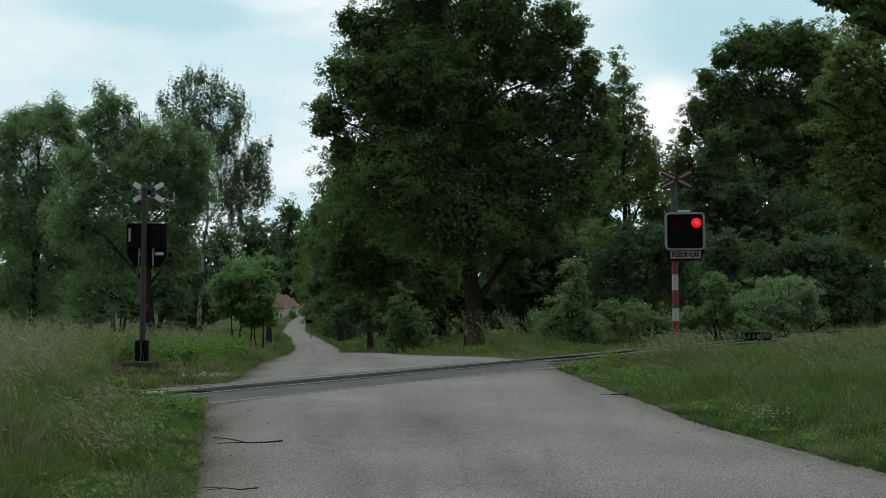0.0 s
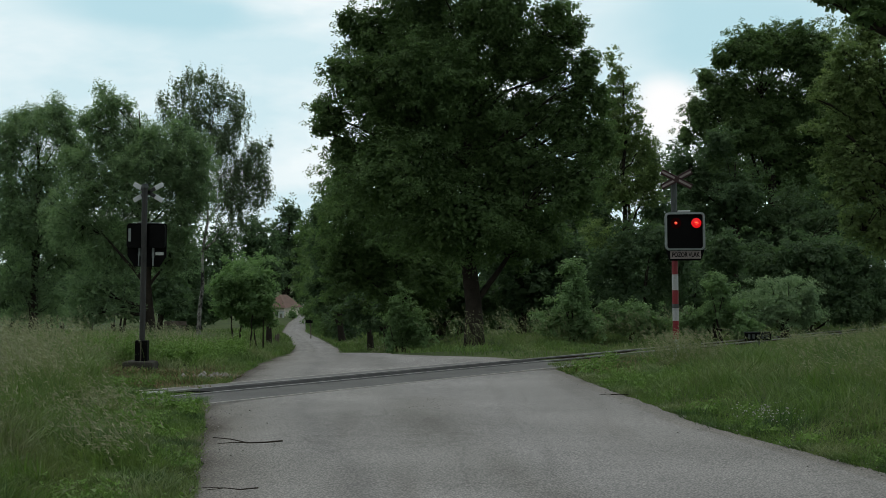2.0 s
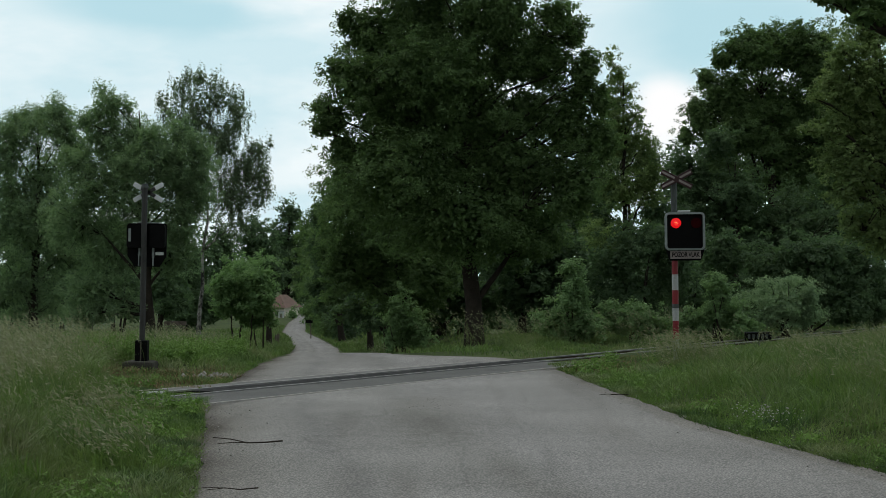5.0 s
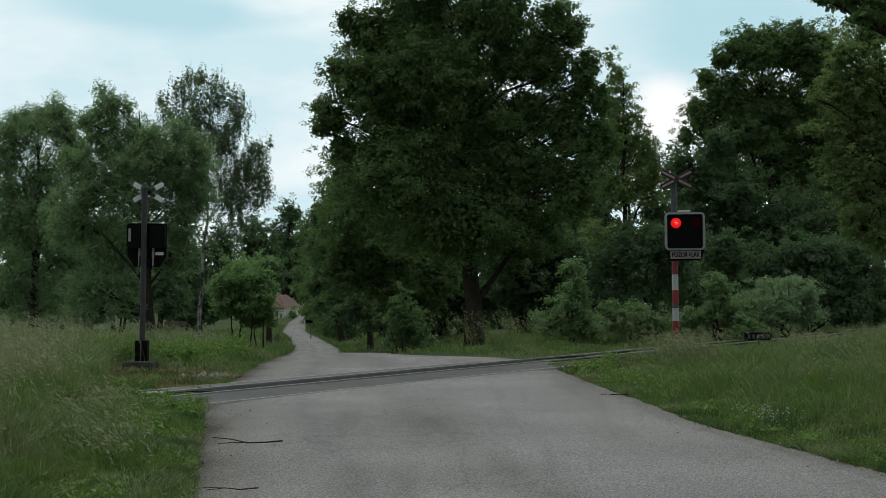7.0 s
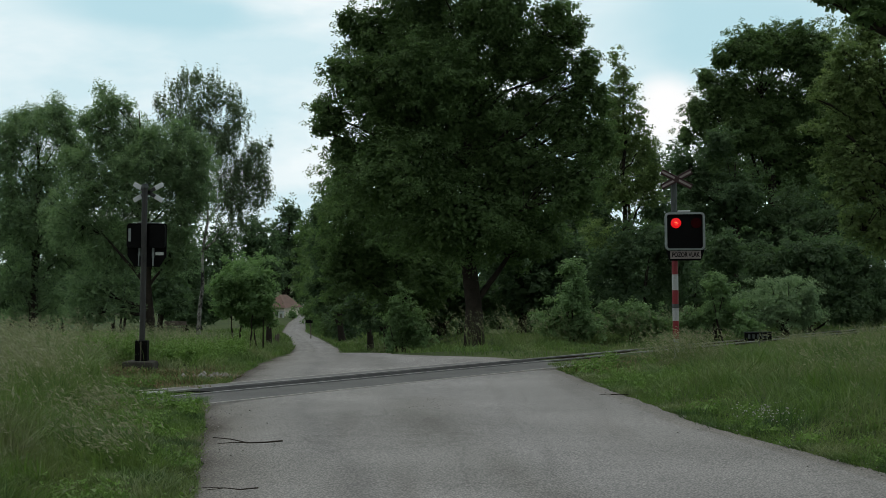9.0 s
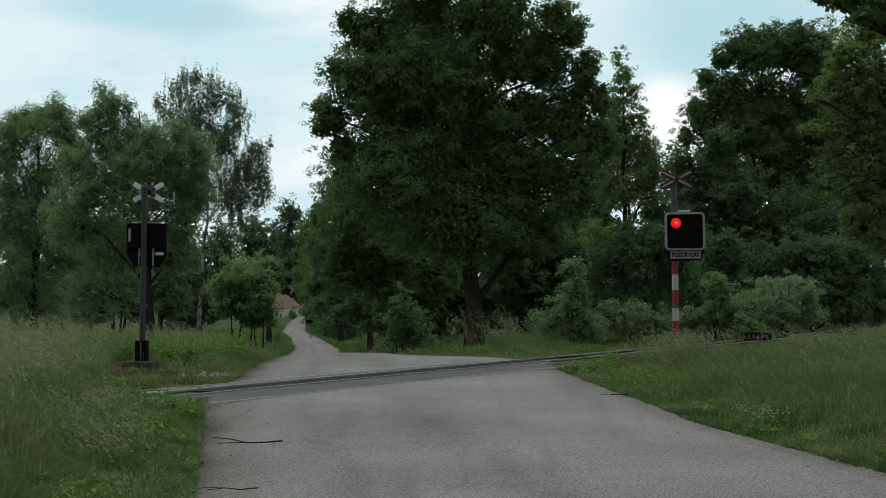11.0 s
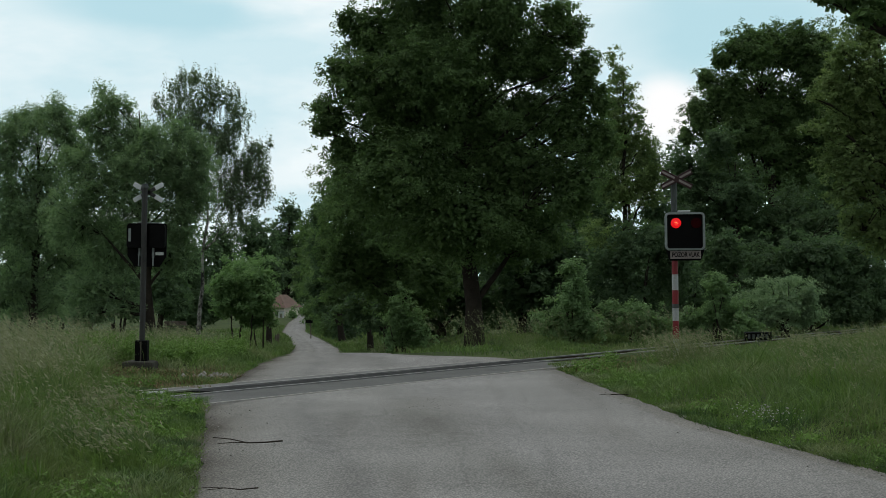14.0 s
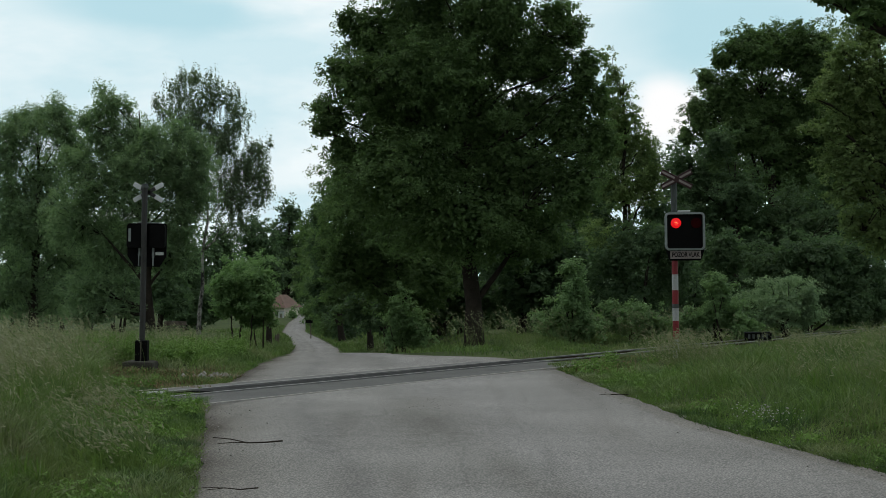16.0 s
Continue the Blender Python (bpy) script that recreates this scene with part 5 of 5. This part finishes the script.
    part("conduit", boxed(x - w / 2, x + w / 2, 0.12 if x > -0.28 else 0.02, 0.158 if x > -0.28 else 0.029, z0, z1, bevel=0.004), FRAME, BACK)
part("label_plate", boxed(0.2, 0.36, 0.14, 0.158, 2.26, 2.32), PALE, BACK)
part("top_edge", boxed(-0.14, 0.26, 0.1, 0.21, 2.89, 2.905, bevel=0.004), FRAME, BACK)


def lit(on):
    """How far each lamp stands out of its lens: full when it burns."""
    return -0.128 if on else -0.078


# kilometre board by the track
BOARD = thing("kilometre_board", (6.94, 30.0, -0.05), "low black board with pale figures on a short post", "track sign")
part("post", rod(bmesh.new(), (0.02, 0.02, -0.2), (0.02, 0.02, 0.42), 0.025), GREY_POLE, BOARD)
part("plate", boxed(-0.30, 0.30, -0.02, 0.0, 0.42, 0.60, bevel=0.008), BLACK, BOARD)
for x in (-0.2, -0.1, 0.0, 0.1, 0.19):
    part("figure_bar", boxed(x - 0.025, x + 0.025, -0.026, -0.021, 0.46, 0.56), GREY_POLE, BOARD)
part("plate_edge", boxed(-0.31, 0.31, -0.03, 0.01, 0.60, 0.615), GREY_POLE, BOARD)

# white marker stone by the rail
MARK = thing("marker_stone", (-4.32, 20.05, -0.06), "flat white painted stone between the rails", "marker stone", turn=8)
part("stone", boxed(-0.17, 0.17, -0.1, 0.1, 0, 0.14, bevel=0.02), WHITE, MARK)
for x in (-0.1, -0.02, 0.06, 0.12):
    part("figure_bar", boxed(x - 0.02, x + 0.02, -0.105, -0.101, 0.05, 0.11), BLACK, MARK)


# ---- far things ----
def house(place, w, d, h, peak, label, turn=0):
    ob = thing("house", place, label, "house", turn=turn)
    part("wall", boxed(-w / 2, w / 2, -d / 2, d / 2, -1, h), CREAM, ob)
    bm = bmesh.new()
    o = 0.5
    low = [bm.verts.new(c) for c in ((-w / 2 - o, -d / 2 - o, h), (w / 2 + o, -d / 2 - o, h), (w / 2 + o, d / 2 + o, h), (-w / 2 - o, d / 2 + o, h))]
    top = [bm.verts.new(c) for c in ((0, -d * 0.12, peak), (0, d * 0.35, peak))]
    bm.faces.new(low[::-1])
    bm.faces.new((low[0], low[1], top[0]))
    bm.faces.new((low[1], low[2], top[1], top[0]))
    bm.faces.new((low[2], low[3], top[1]))
    bm.faces.new((low[3], low[0], top[0], top[1]))
    part("roof", bm, ROOF, ob)
    for x in (-w * 0.28, w * 0.22):
        win = part("window", boxed(x - 0.55, x + 0.55, -d / 2 - 0.06, -d / 2 + 0.02, 0.9, 2.1), WHITE, ob)
        part("pane", boxed(x - 0.45, x + 0.45, -d / 2 - 0.075, -d / 2 - 0.062, 1.0, 2.0), GLASS, win)
    return ob


house((-33.9, 284, -4.0), 4.6, 9, 2.7, 5.4, "small cream house with a brown hipped roof", -14)
house((-57, 330, -3.4), 14, 9, 2.4, 5.6, "low cream farmhouse with a brown roof behind trees", 5)
house((-82, 345, -2.6), 16, 9, 2.4, 6.0, "low farmhouse with a brown roof behind trees", 0)
GATE = thing("gate_post", (-32.1, 268, float(ground_height(-32.1, 268)) - 0.5), "white rendered gate post with a notice panel", "gate post")
part("pillar", boxed(-0.55, 0.55, -0.3, 0.3, -0.2, 1.7, bevel=0.03), PALE, GATE)
part("cap", boxed(-0.65, 0.65, -0.4, 0.4, 1.7, 1.85, bevel=0.03), WHITE, GATE)
part("panel", boxed(-0.25, 0.25, -0.33, -0.302, 0.5, 1.3), SIGN_FACE, GATE)


BENCH = thing("bench", (-21.8, 110, float(ground_height(-21.8, 110))), "dark wooden bench out on the meadow", "bench")
part("seat", boxed(-0.9, 0.9, -0.22, 0.22, 0.42, 0.48, bevel=0.01), WOOD, BENCH)
part("backrest", boxed(-0.9, 0.9, 0.2, 0.25, 0.6, 0.95, bevel=0.01), WOOD, BENCH)
for x in (-0.7, 0.7):
    part("leg", boxed(x - 0.05, x + 0.05, -0.2, 0.25, -0.1, 0.42, bevel=0.01), WOOD, BENCH)


def post(x, y, h, r, label="short grey wooden post at the road's edge"):
    ob = thing("wooden_post", (x, y, float(ground_height(x, y)) - 0.1), label, "post", "posts by the lane")
    part("stake", rod(bmesh.new(), (0, 0, 0), (0.03, 0, h), r, r * 0.9, 10), WOOD, ob)


post(-13.2, 108, 1.1, 0.11)
post(-13.9, 112, 0.9, 0.08)
post(-14.3, 116, 0.9, 0.08)
SIGN = thing("road_sign", (-14.6, 149, float(ground_height(-14.6, 149)) - 0.1), "small dark board on a post beside the lane", "sign")
part("post", rod(bmesh.new(), (0, 0, 0), (0, 0, 2.2), 0.06), WOOD, SIGN)
part("board", boxed(-0.55, 0.25, -0.08, -0.03, 1.9, 2.25, bevel=0.02), BLACK, SIGN)


def twig(pts, r, label="thin dry twig lying on the asphalt"):
    run = [(x, y, float(land(x, y)) + 0.028 + r) for x, y in pts]
    ob = thing("twig", run[0], label, "twig", "twigs on the lane")
    run = np.array(run) - np.array(run[0])
    under("stem", tubes("stem", [(run, np.linspace(r, r * 0.5, len(run)))], BARK, 6), ob)
    side = [run[len(run) // 2], run[len(run) // 2] + np.array([-0.16, 0.05, 0.0]), run[len(run) // 2] + np.array([-0.3, -0.06, 0.0])]
    under("side_shoot", tubes("side_shoot", [(side, [r * 0.6, r * 0.5, r * 0.3])], BARK, 5), ob)


twig([(-1.70, 14.25), (-1.86, 14.12), (-2.04, 14.06), (-2.25, 14.3), (-2.45, 14.4)], 0.009)
twig([(-1.58, 11.5), (-1.72, 11.42), (-1.86, 11.5), (-2.0, 11.4)], 0.006)
twig([(2.35, 19.2), (2.48, 19.25), (2.6, 19.2)], 0.008)


# ---- grass ----
def blades(rng, xy, height, width, lean, curl=0.5, wind=-0.15, drift=None):
    """Bent blades of grass, two faces each."""
    n = len(xy)
    a = rng.uniform(0, 2 * np.pi, n)
    h = height * rng.uniform(0.55, 1.2, n)
    ld = rng.normal(0, lean, (n, 2)) + np.array([wind, 0.0]) * 0.5
    if drift is not None:
        ld = ld + drift
    side = np.stack([np.cos(a), np.sin(a), 0 * a], 1) * (width * rng.uniform(0.6, 1.4, n) / 2)[:, None]
    z0 = ground_height(xy[:, 0], xy[:, 1]) - 0.02
    root = np.stack([xy[:, 0], xy[:, 1], z0], 1)
    mid = root + np.stack([ld[:, 0] * h * 0.35, ld[:, 1] * h * 0.35, h * 0.5], 1)
    top = root + np.stack([ld[:, 0] * h * (0.8 + curl), ld[:, 1] * h * (0.8 + curl), h * (1 - 0.25 * np.abs(ld).sum(1).clip(0, 1))], 1)
    v = np.stack([root, mid + side, top, mid - side], 1).reshape(-1, 3)
    return v, np.arange(4 * n).reshape(n, 4), top


def plumes(rng, tops, length, n_each, size):
    """Loose seed heads hanging along the tips of the stalks."""
    k = len(tops)
    t = rng.uniform(0, 1, (k, n_each, 1))
    p = tops[:, None] + rng.normal(size=(k, n_each, 3)) * np.array([0.016, 0.016, 0.008]) * (0.4 + t) - t * np.array([-0.55, 0, 0.85]) * length
    p = p.reshape(-1, 3)
    n = len(p)
    d = rng.normal(size=(n, 3)) * 0.45 + np.array([-0.75, 0, 0.55])
    d /= np.linalg.norm(d, axis=1)[:, None]
    s = np.cross(d, rng.normal(size=(n, 3)))
    s /= np.linalg.norm(s, axis=1)[:, None]
    l = size * rng.uniform(0.6, 1.4, n)[:, None]
    v = np.stack([p, p + d * l / 2 + s * l * 0.11, p + d * l, p + d * l / 2 - s * l * 0.11], 1).reshape(-1, 3)
    return v, np.arange(4 * n).reshape(n, 4)


def scatter(rng, n, x0, x1, y0, y1, clear=0.0, track=0.9, spread=None):
    x, y = rng.uniform(x0, x1, n), y0 + (y1 - y0) * rng.uniform(0, 1, n)
    ok = (road_gap(x, y) > clear + rng.exponential(0.06, n) - 0.1) & (track_gap(x, y) > track)
    return np.stack([x, y], 1)[ok]


def bumpy(xy, scale, seed):
    return np.array([noise.noise(Vector((x * scale + seed, y * scale, seed * 1.7))) for x, y in xy])


def grass_patch(name, label, seed, xy, height, width, lean, mat=GRASS, wind=-0.15, category="grass"):
    rng = np.random.default_rng(seed)
    h = height * (1 + 0.5 * bumpy(xy, 0.6, seed) + 0.55 * bumpy(xy, 2.3, seed + 5)).clip(0.25, 2)
    combed = np.stack([bumpy(xy, 1.5, seed + 9), bumpy(xy, 1.5, seed + 14)], 1) * 0.9
    v, f, top = blades(rng, xy, h, width, lean, wind=wind, drift=combed)
    return tagged(new(name, mesh_from(name, v, f, mat)), label, category, kind="stuff"), top


rng = np.random.default_rng(11)
left_verge = np.concatenate([scatter(rng, 100000, -8.0, -1.4, 9, 23.0, 0.0), scatter(rng, 12000, -8.5, -4.1, 14.5, 23, 0.3, 0.0), scatter(rng, 7000, -6.5, -3.5, 18.5, 24.5, 0.05, 0.0)])
gap = road_gap(left_verge[:, 0], left_verge[:, 1])
h = np.interp(gap, [0, 0.3, 1.0, 1.7, 2.6], [0.08, 0.15, 0.26, 0.55, 0.75])
h *= np.where((left_verge[:, 1] > 20.5) & (left_verge[:, 0] > -6.2), 0.3, 1)
h *= np.where(gap < 1.6, np.interp(track_gap(left_verge[:, 0], left_verge[:, 1]), [0, 0.6, 0.8, 2.0, 4.0], [0.75, 0.7, 0.35, 0.45, 1]), 1)
grass_patch("verge_grass", "lush green grass on the verge beside the lane", 21, left_verge, h, 0.011, 0.34)
beyond = scatter(rng, 50000, -13, -3.6, 23, 44, 0.1, 0.8)
h = np.interp(road_gap(beyond[:, 0], beyond[:, 1]), [0, 0.8, 2, 4], [0.10, 0.30, 0.48, 0.6])
h *= np.interp(np.hypot(beyond[:, 0] + 5.7, beyond[:, 1] - 25.2), [1.5, 2.8], [0.24, 1])
grass_patch("verge_grass", "tall green grass and weeds behind the track", 22, beyond, h, 0.016, 0.34)
right_verge = scatter(rng, 108000, 1.9, 15.5, 10.5, 42, 0.0, 1.1)
h = np.interp(road_gap(right_verge[:, 0], right_verge[:, 1]), [0, 0.3, 1.2, 3, 6], [0.10, 0.22, 0.42, 0.60, 0.68])
h *= np.interp(track_gap(right_verge[:, 0], right_verge[:, 1]), [0.7, 2.5, 6.5], [0.12, 0.2, 1])
grass_patch("verge_grass", "tall green grass between the lane and the track", 23, right_verge, h, 0.012, 0.34)
far_side = scatter(rng, 32000, -8, 18, 30, 64, 0.1, 0.8)
far_side = far_side[(far_side[:, 0] - TRACK[0]) * ACROSS[0] + (far_side[:, 1] - TRACK[1]) * ACROSS[1] > 0.8]
grass_patch("verge_grass", "rough grass at the foot of the trees", 24, far_side, np.full(len(far_side), 0.2), 0.02, 0.3)
meadow = scatter(rng, 26000, -60, -6, 42, 170, 0.2)
grass_patch("meadow_grass", "mown green meadow beyond the track", 25, meadow, np.full(len(meadow), 0.16), 0.05, 0.4)
lane_side = scatter(rng, 64000, -16, 2, 36, 100, 0.15, 1.0)
gap = road_gap(lane_side[:, 0], lane_side[:, 1])
lane_side = lane_side[gap < 3.5]
h = np.interp(road_gap(lane_side[:, 0], lane_side[:, 1]), [0, 0.6, 1.5, 3.5], [0.15, 0.4, 0.65, 0.5])
h *= np.where(lane_side[:, 0] > np.interp(lane_side[:, 1], ROAD_Y, ROAD_R), 0.5, 1.0)
grass_patch("verge_grass", "tall pale green grass along the far lane", 28, lane_side, h, 0.035, 0.3)
y = rng.uniform(10, 29, 16000)
edge = np.where(rng.uniform(0, 1, 16000) < 0.6, np.interp(y, ROAD_Y, ROAD_R) + rng.exponential(0.22, 16000) - 0.06, np.interp(y, ROAD_Y, ROAD_L) - rng.exponential(0.22, 16000) + 0.06)
edge = np.stack([edge, y], 1)[track_gap(edge, y) > 1.0]
grass_patch("verge_grass", "short bright grass creeping over the lane's edge", 30, edge, np.full(len(edge), 0.11), 0.011, 0.45)
far_lane = scatter(rng, 34000, -32, -4, 98, 215, 0.1)
far_lane = far_lane[road_gap(far_lane[:, 0], far_lane[:, 1]) < 5]
grass_patch("verge_grass", "rough grass down the lane below the trees", 29, far_lane, np.full(len(far_lane), 0.4), 0.06, 0.3)
dry = scatter(rng, 5200, -8.5, -3.2, 21.5, 26.5, 0.0, 0.6)
grass_patch("dead_grass", "dry brown grass round the signal's footing", 26, dry, np.full(len(dry), 0.17), 0.012, 0.5, STRAW)
dry = scatter(rng, 3000, 1.8, 4.6, 24.3, 31, 0.0, 1.0)
grass_patch("dead_grass", "dry brown grass along the rail", 27, dry, np.full(len(dry), 0.10), 0.012, 0.5, STRAW)


def herb_patch(label, seed, xy, height, size):
    """Broad-leaved weeds: leaves scattered up short stems."""
    rng = np.random.default_rng(seed)
    lobes = []
    z = ground_height(xy[:, 0], xy[:, 1])
    for (x, y), g in zip(xy, z):
        s = rng.uniform(0.6, 1.3)
        lobes.append((x, y, g + height * 0.5 * s, 0.22 * s, 0.22 * s, height * 0.5 * s))
    me, _ = leaf_mesh("weeds", rng, lobes, size, 0.6, HERB, clump=0.5, fill=0.0)
    tagged(new("weeds", me), label, "weeds", kind="stuff")


herb_patch("leafy green weeds at the verge", 31, scatter(rng, 160, -5.5, -2, 9, 22, 0.05)[:45], 0.2, 0.035)
herb_patch("leafy green nettles behind the signal", 32, scatter(rng, 90, -6.6, -4.6, 28, 33, 0.5), 0.42, 0.045)
herb_patch("dark leafy weeds beside the signal's footing", 34, np.stack([rng.normal(-7.0, 0.3, 34), rng.normal(28.0, 0.35, 34)], 1), 0.62, 0.04)
herb_patch("leafy green weeds at the edge of the lane", 33, scatter(rng, 420, 2.2, 9, 14, 32, 0.05)[:60], 0.2, 0.04)

y = rng.uniform(12, 27, 60)
herb_patch("low leafy weeds along the lane's edge", 35, np.stack([np.interp(y, ROAD_Y, ROAD_R) + rng.uniform(0.08, 1.2, 60), y], 1), 0.13, 0.03)
y = rng.uniform(10, 19, 26)
herb_patch("low leafy weeds along the lane's edge", 36, np.stack([np.interp(y, ROAD_Y, ROAD_L) - rng.uniform(0.08, 1.1, 26), y], 1), 0.14, 0.03)

# white clover and yarrow
rng = np.random.default_rng(41)
xy = np.stack([rng.normal(3.72, 0.2, 110), rng.normal(15.6, 0.35, 110)], 1)
xy = xy[road_gap(xy[:, 0], xy[:, 1]) > 0.1]
c = np.concatenate([xy, (ground_height(xy[:, 0], xy[:, 1]) + rng.uniform(0.12, 0.24, len(xy)))[:, None]], 1)
v, f = rocks(rng, c, rng.uniform(0.007, 0.016, len(c)))
tagged(new("white_flowers", mesh_from("white_flowers", v, f, FLOWER)), "small white blossoms standing in the grass", "flowers", kind="stuff")

# pale stones beside the rail
rng = np.random.default_rng(42)
xy = np.stack([rng.normal(-4.15, 0.3, 40), rng.normal(24.6, 0.35, 40)], 1)
c = np.concatenate([xy, (ground_height(xy[:, 0], xy[:, 1]) + 0.03)[:, None]], 1)
v, f = rocks(rng, c, rng.uniform(0.03, 0.10, 40))
tagged(new("rubble", mesh_from("rubble", v, f, STONE)), "pale broken stones at the edge of the crossing", "rubble", kind="stuff")

# loose grit on the worn spot and along the lane's edges
rng = np.random.default_rng(43)
y = rng.uniform(9, 24, 500)
l0, r0 = np.interp(y, ROAD_Y, ROAD_L), np.interp(y, ROAD_Y, ROAD_R)
x = np.where(rng.uniform(0, 1, 500) < 0.6, l0 + rng.exponential(0.22, 500), r0 - rng.exponential(0.18, 500))
spot = np.stack([rng.normal(-0.2, 0.22, 90), rng.normal(17.9, 0.7, 90)], 1)
xy = np.concatenate([np.stack([x, y], 1), spot])
c = np.concatenate([xy, (land(xy[:, 0], xy[:, 1]) + 0.02)[:, None]], 1)
v, f = rocks(rng, c, rng.uniform(0.004, 0.016, len(c)))
tagged(new("loose_grit", mesh_from("loose_grit", v, f, STONE)), "loose grey grit lying on the worn asphalt", "grit", kind="stuff")

# tall seed grass in tufts that rock in the wind
TUFTS = []


def seed_tuft(seed, x, y, n, spread, height, clear=1.6, edge=1.3):
    rng = np.random.default_rng(seed)
    xy = np.stack([rng.normal(0, spread, n) + x, rng.normal(0, spread, n) + y], 1)
    xy = xy[(road_gap(xy[:, 0], xy[:, 1]) > edge) & (track_gap(xy[:, 0], xy[:, 1]) > clear)]
    if len(xy) < 5:
        return
    v, f, top = blades(rng, xy, np.full(len(xy), height), 0.006, 0.16, 0.6, -0.5)
    pv, pf = plumes(rng, top, 0.20, 5, 0.06)
    foot = np.array([x, y, float(ground_height(x, y))])
    me = mesh_from("seed_grass", np.concatenate([v, pv]) - foot, np.concatenate([f, pf + len(v)]), STALK)
    me.materials.append(DRY_GRASS)
    me.polygons.foreach_set("material_index", np.repeat(np.array([0, 1], np.int32), [len(f), len(pf)]))
    ob = new("seed_grass", me)
    ob.matrix_basis = pose(*foot)
    tagged(ob, "tall pale grass stalks with feathery seed heads", "grass", "seed grass tufts", kind="stuff")
    TUFTS.append((ob, foot, seed))


rng = np.random.default_rng(51)
for k in range(64):
    y = rng.uniform(11, 22.5)
    seed_tuft(100 + k, -0.16 * y - rng.uniform(2.3, 4.6), y, 90, 0.4, rng.uniform(0.75, 1.1), 0.0)
for k in range(14):
    seed_tuft(350 + k, rng.uniform(-8.6, -6.3), rng.uniform(22, 25.5), 60, 0.3, rng.uniform(1.0, 1.3), 0.0)
for k in range(18):
    seed_tuft(140 + k, rng.uniform(-12, -7.3), rng.uniform(25.5, 32), 80, 0.55, rng.uniform(0.75, 1.0))
for k in range(34):
    y = rng.uniform(15, 31)
    seed_tuft(170 + k, rng.uniform(4.6, 5.5) + 0.22 * (y - 15) + rng.uniform(0, 5.5), y, 80, 0.6, rng.uniform(0.5, 0.75), 3.2)
for k in range(24):
    p = along_track(rng.uniform(12.5, 30), -rng.uniform(2.4, 5.5))
    seed_tuft(240 + k, p.x, p.y, 80, 0.45, rng.uniform(0.3, 0.5), 1.5)
for k in range(14):
    p = along_track(rng.uniform(12, 34), rng.uniform(1.6, 4.0))
    seed_tuft(280 + k, p.x, p.y, 80, 0.5, rng.uniform(0.7, 1.0), 0.9)
for k in range(12):
    seed_tuft(210 + k, rng.uniform(0.5, 6.5), rng.uniform(33, 40), 60, 0.5, rng.uniform(0.8, 1.1))
for k in range(14):
    y = rng.uniform(12, 20)
    seed_tuft(330 + k, -0.16 * y - rng.uniform(1.0, 1.9), y, 45, 0.25, rng.uniform(0.38, 0.55), 0.9, 0.35)
for k in range(24):
    y = rng.uniform(31, 80)
    seed_tuft(300 + k, float(np.interp(y, ROAD_Y, ROAD_L)) - rng.uniform(2.0, 5.0), y, 90, 1.0, rng.uniform(0.6, 0.85))
for k in range(5):
    y = rng.uniform(50, 75)
    seed_tuft(320 + k, float(np.interp(y, ROAD_Y, ROAD_R)) + rng.uniform(2.0, 3.2), y, 70, 0.8, rng.uniform(0.6, 0.85))
for k, (x, y) in enumerate(((4.3, 25.7), (4.75, 25.9), (5.2, 25.6), (4.55, 25.2))):
    seed_tuft(230 + k, x, y, 130, 0.25, 0.72)


# ---- what moves ----
def motions():
    # the two lamps burn in turn
    turns = [0.42 + 0.51265 * k + (0.011 if k % 2 else -0.0) for k in range(31)]
    for lamp, x in LAMPS:
        on = x > 0.2
        rows = [(0.0, pose(x, lit(on), 2.735))]
        for t in turns:
            if t + 0.1 > 16:
                break
            rows.append((max(t - 0.09, 0.01), pose(x, lit(on), 2.735)))
            on = not on
            rows.append((t + 0.09, pose(x, lit(on), 2.735)))
        rows.append((16.0, pose(x, lit(on), 2.735)))
        walk(lamp, rows)
    # crowns that sway
    sway = [(0, 6), (1, 0), (2, -3), (4, -4), (6.5, -6), (7.5, -4), (8.5, 2), (9, 6), (10.2, 10), (11.5, 13), (12.5, 12), (13, 8), (14, 0), (14.5, -6), (15, -11), (15.5, -14), (16, -15)]
    rock(POPLAR_TOP, POPLAR_PIVOT, [(t, dx / 270) for t, dx in sway])
    sway = [(0, 7), (2, 7), (3, 5), (4, 5), (7, 7), (8, 5), (8.5, 2), (9, 0), (11.5, -1), (12, -6), (12.5, -9), (13, -7), (14, -3), (15, -1), (16, -3)]
    rock(BIRCH_TOP, BIRCH_PIVOT, [(t, dx / 150) for t, dx in sway])
    # grass rocks in the gusts
    for ob, foot, seed in TUFTS:
        rng = np.random.default_rng(seed)
        ph, rate = rng.uniform(0, 6.28), rng.uniform(1.6, 2.6)
        rows = []
        for k in range(33):
            t = k * 0.5
            gust = 0.6 + 0.4 * math.sin(0.55 * t - 0.3 * foot[0])
            a = 4.0 * gust * math.sin(rate * t + ph - 0.5 * foot[0])
            rows.append((t, pose(*foot, 0.5 * a, a, 0)))
        walk(ob, rows)


def rock(ob, pivot, rows):
    """Tilts a part about a point of its thing."""
    p = Matrix.Translation(pivot)
    walk(ob, [(t, p @ Matrix.Rotation(a, 4, "Y") @ p.inverted()) for t, a in rows])


motions()
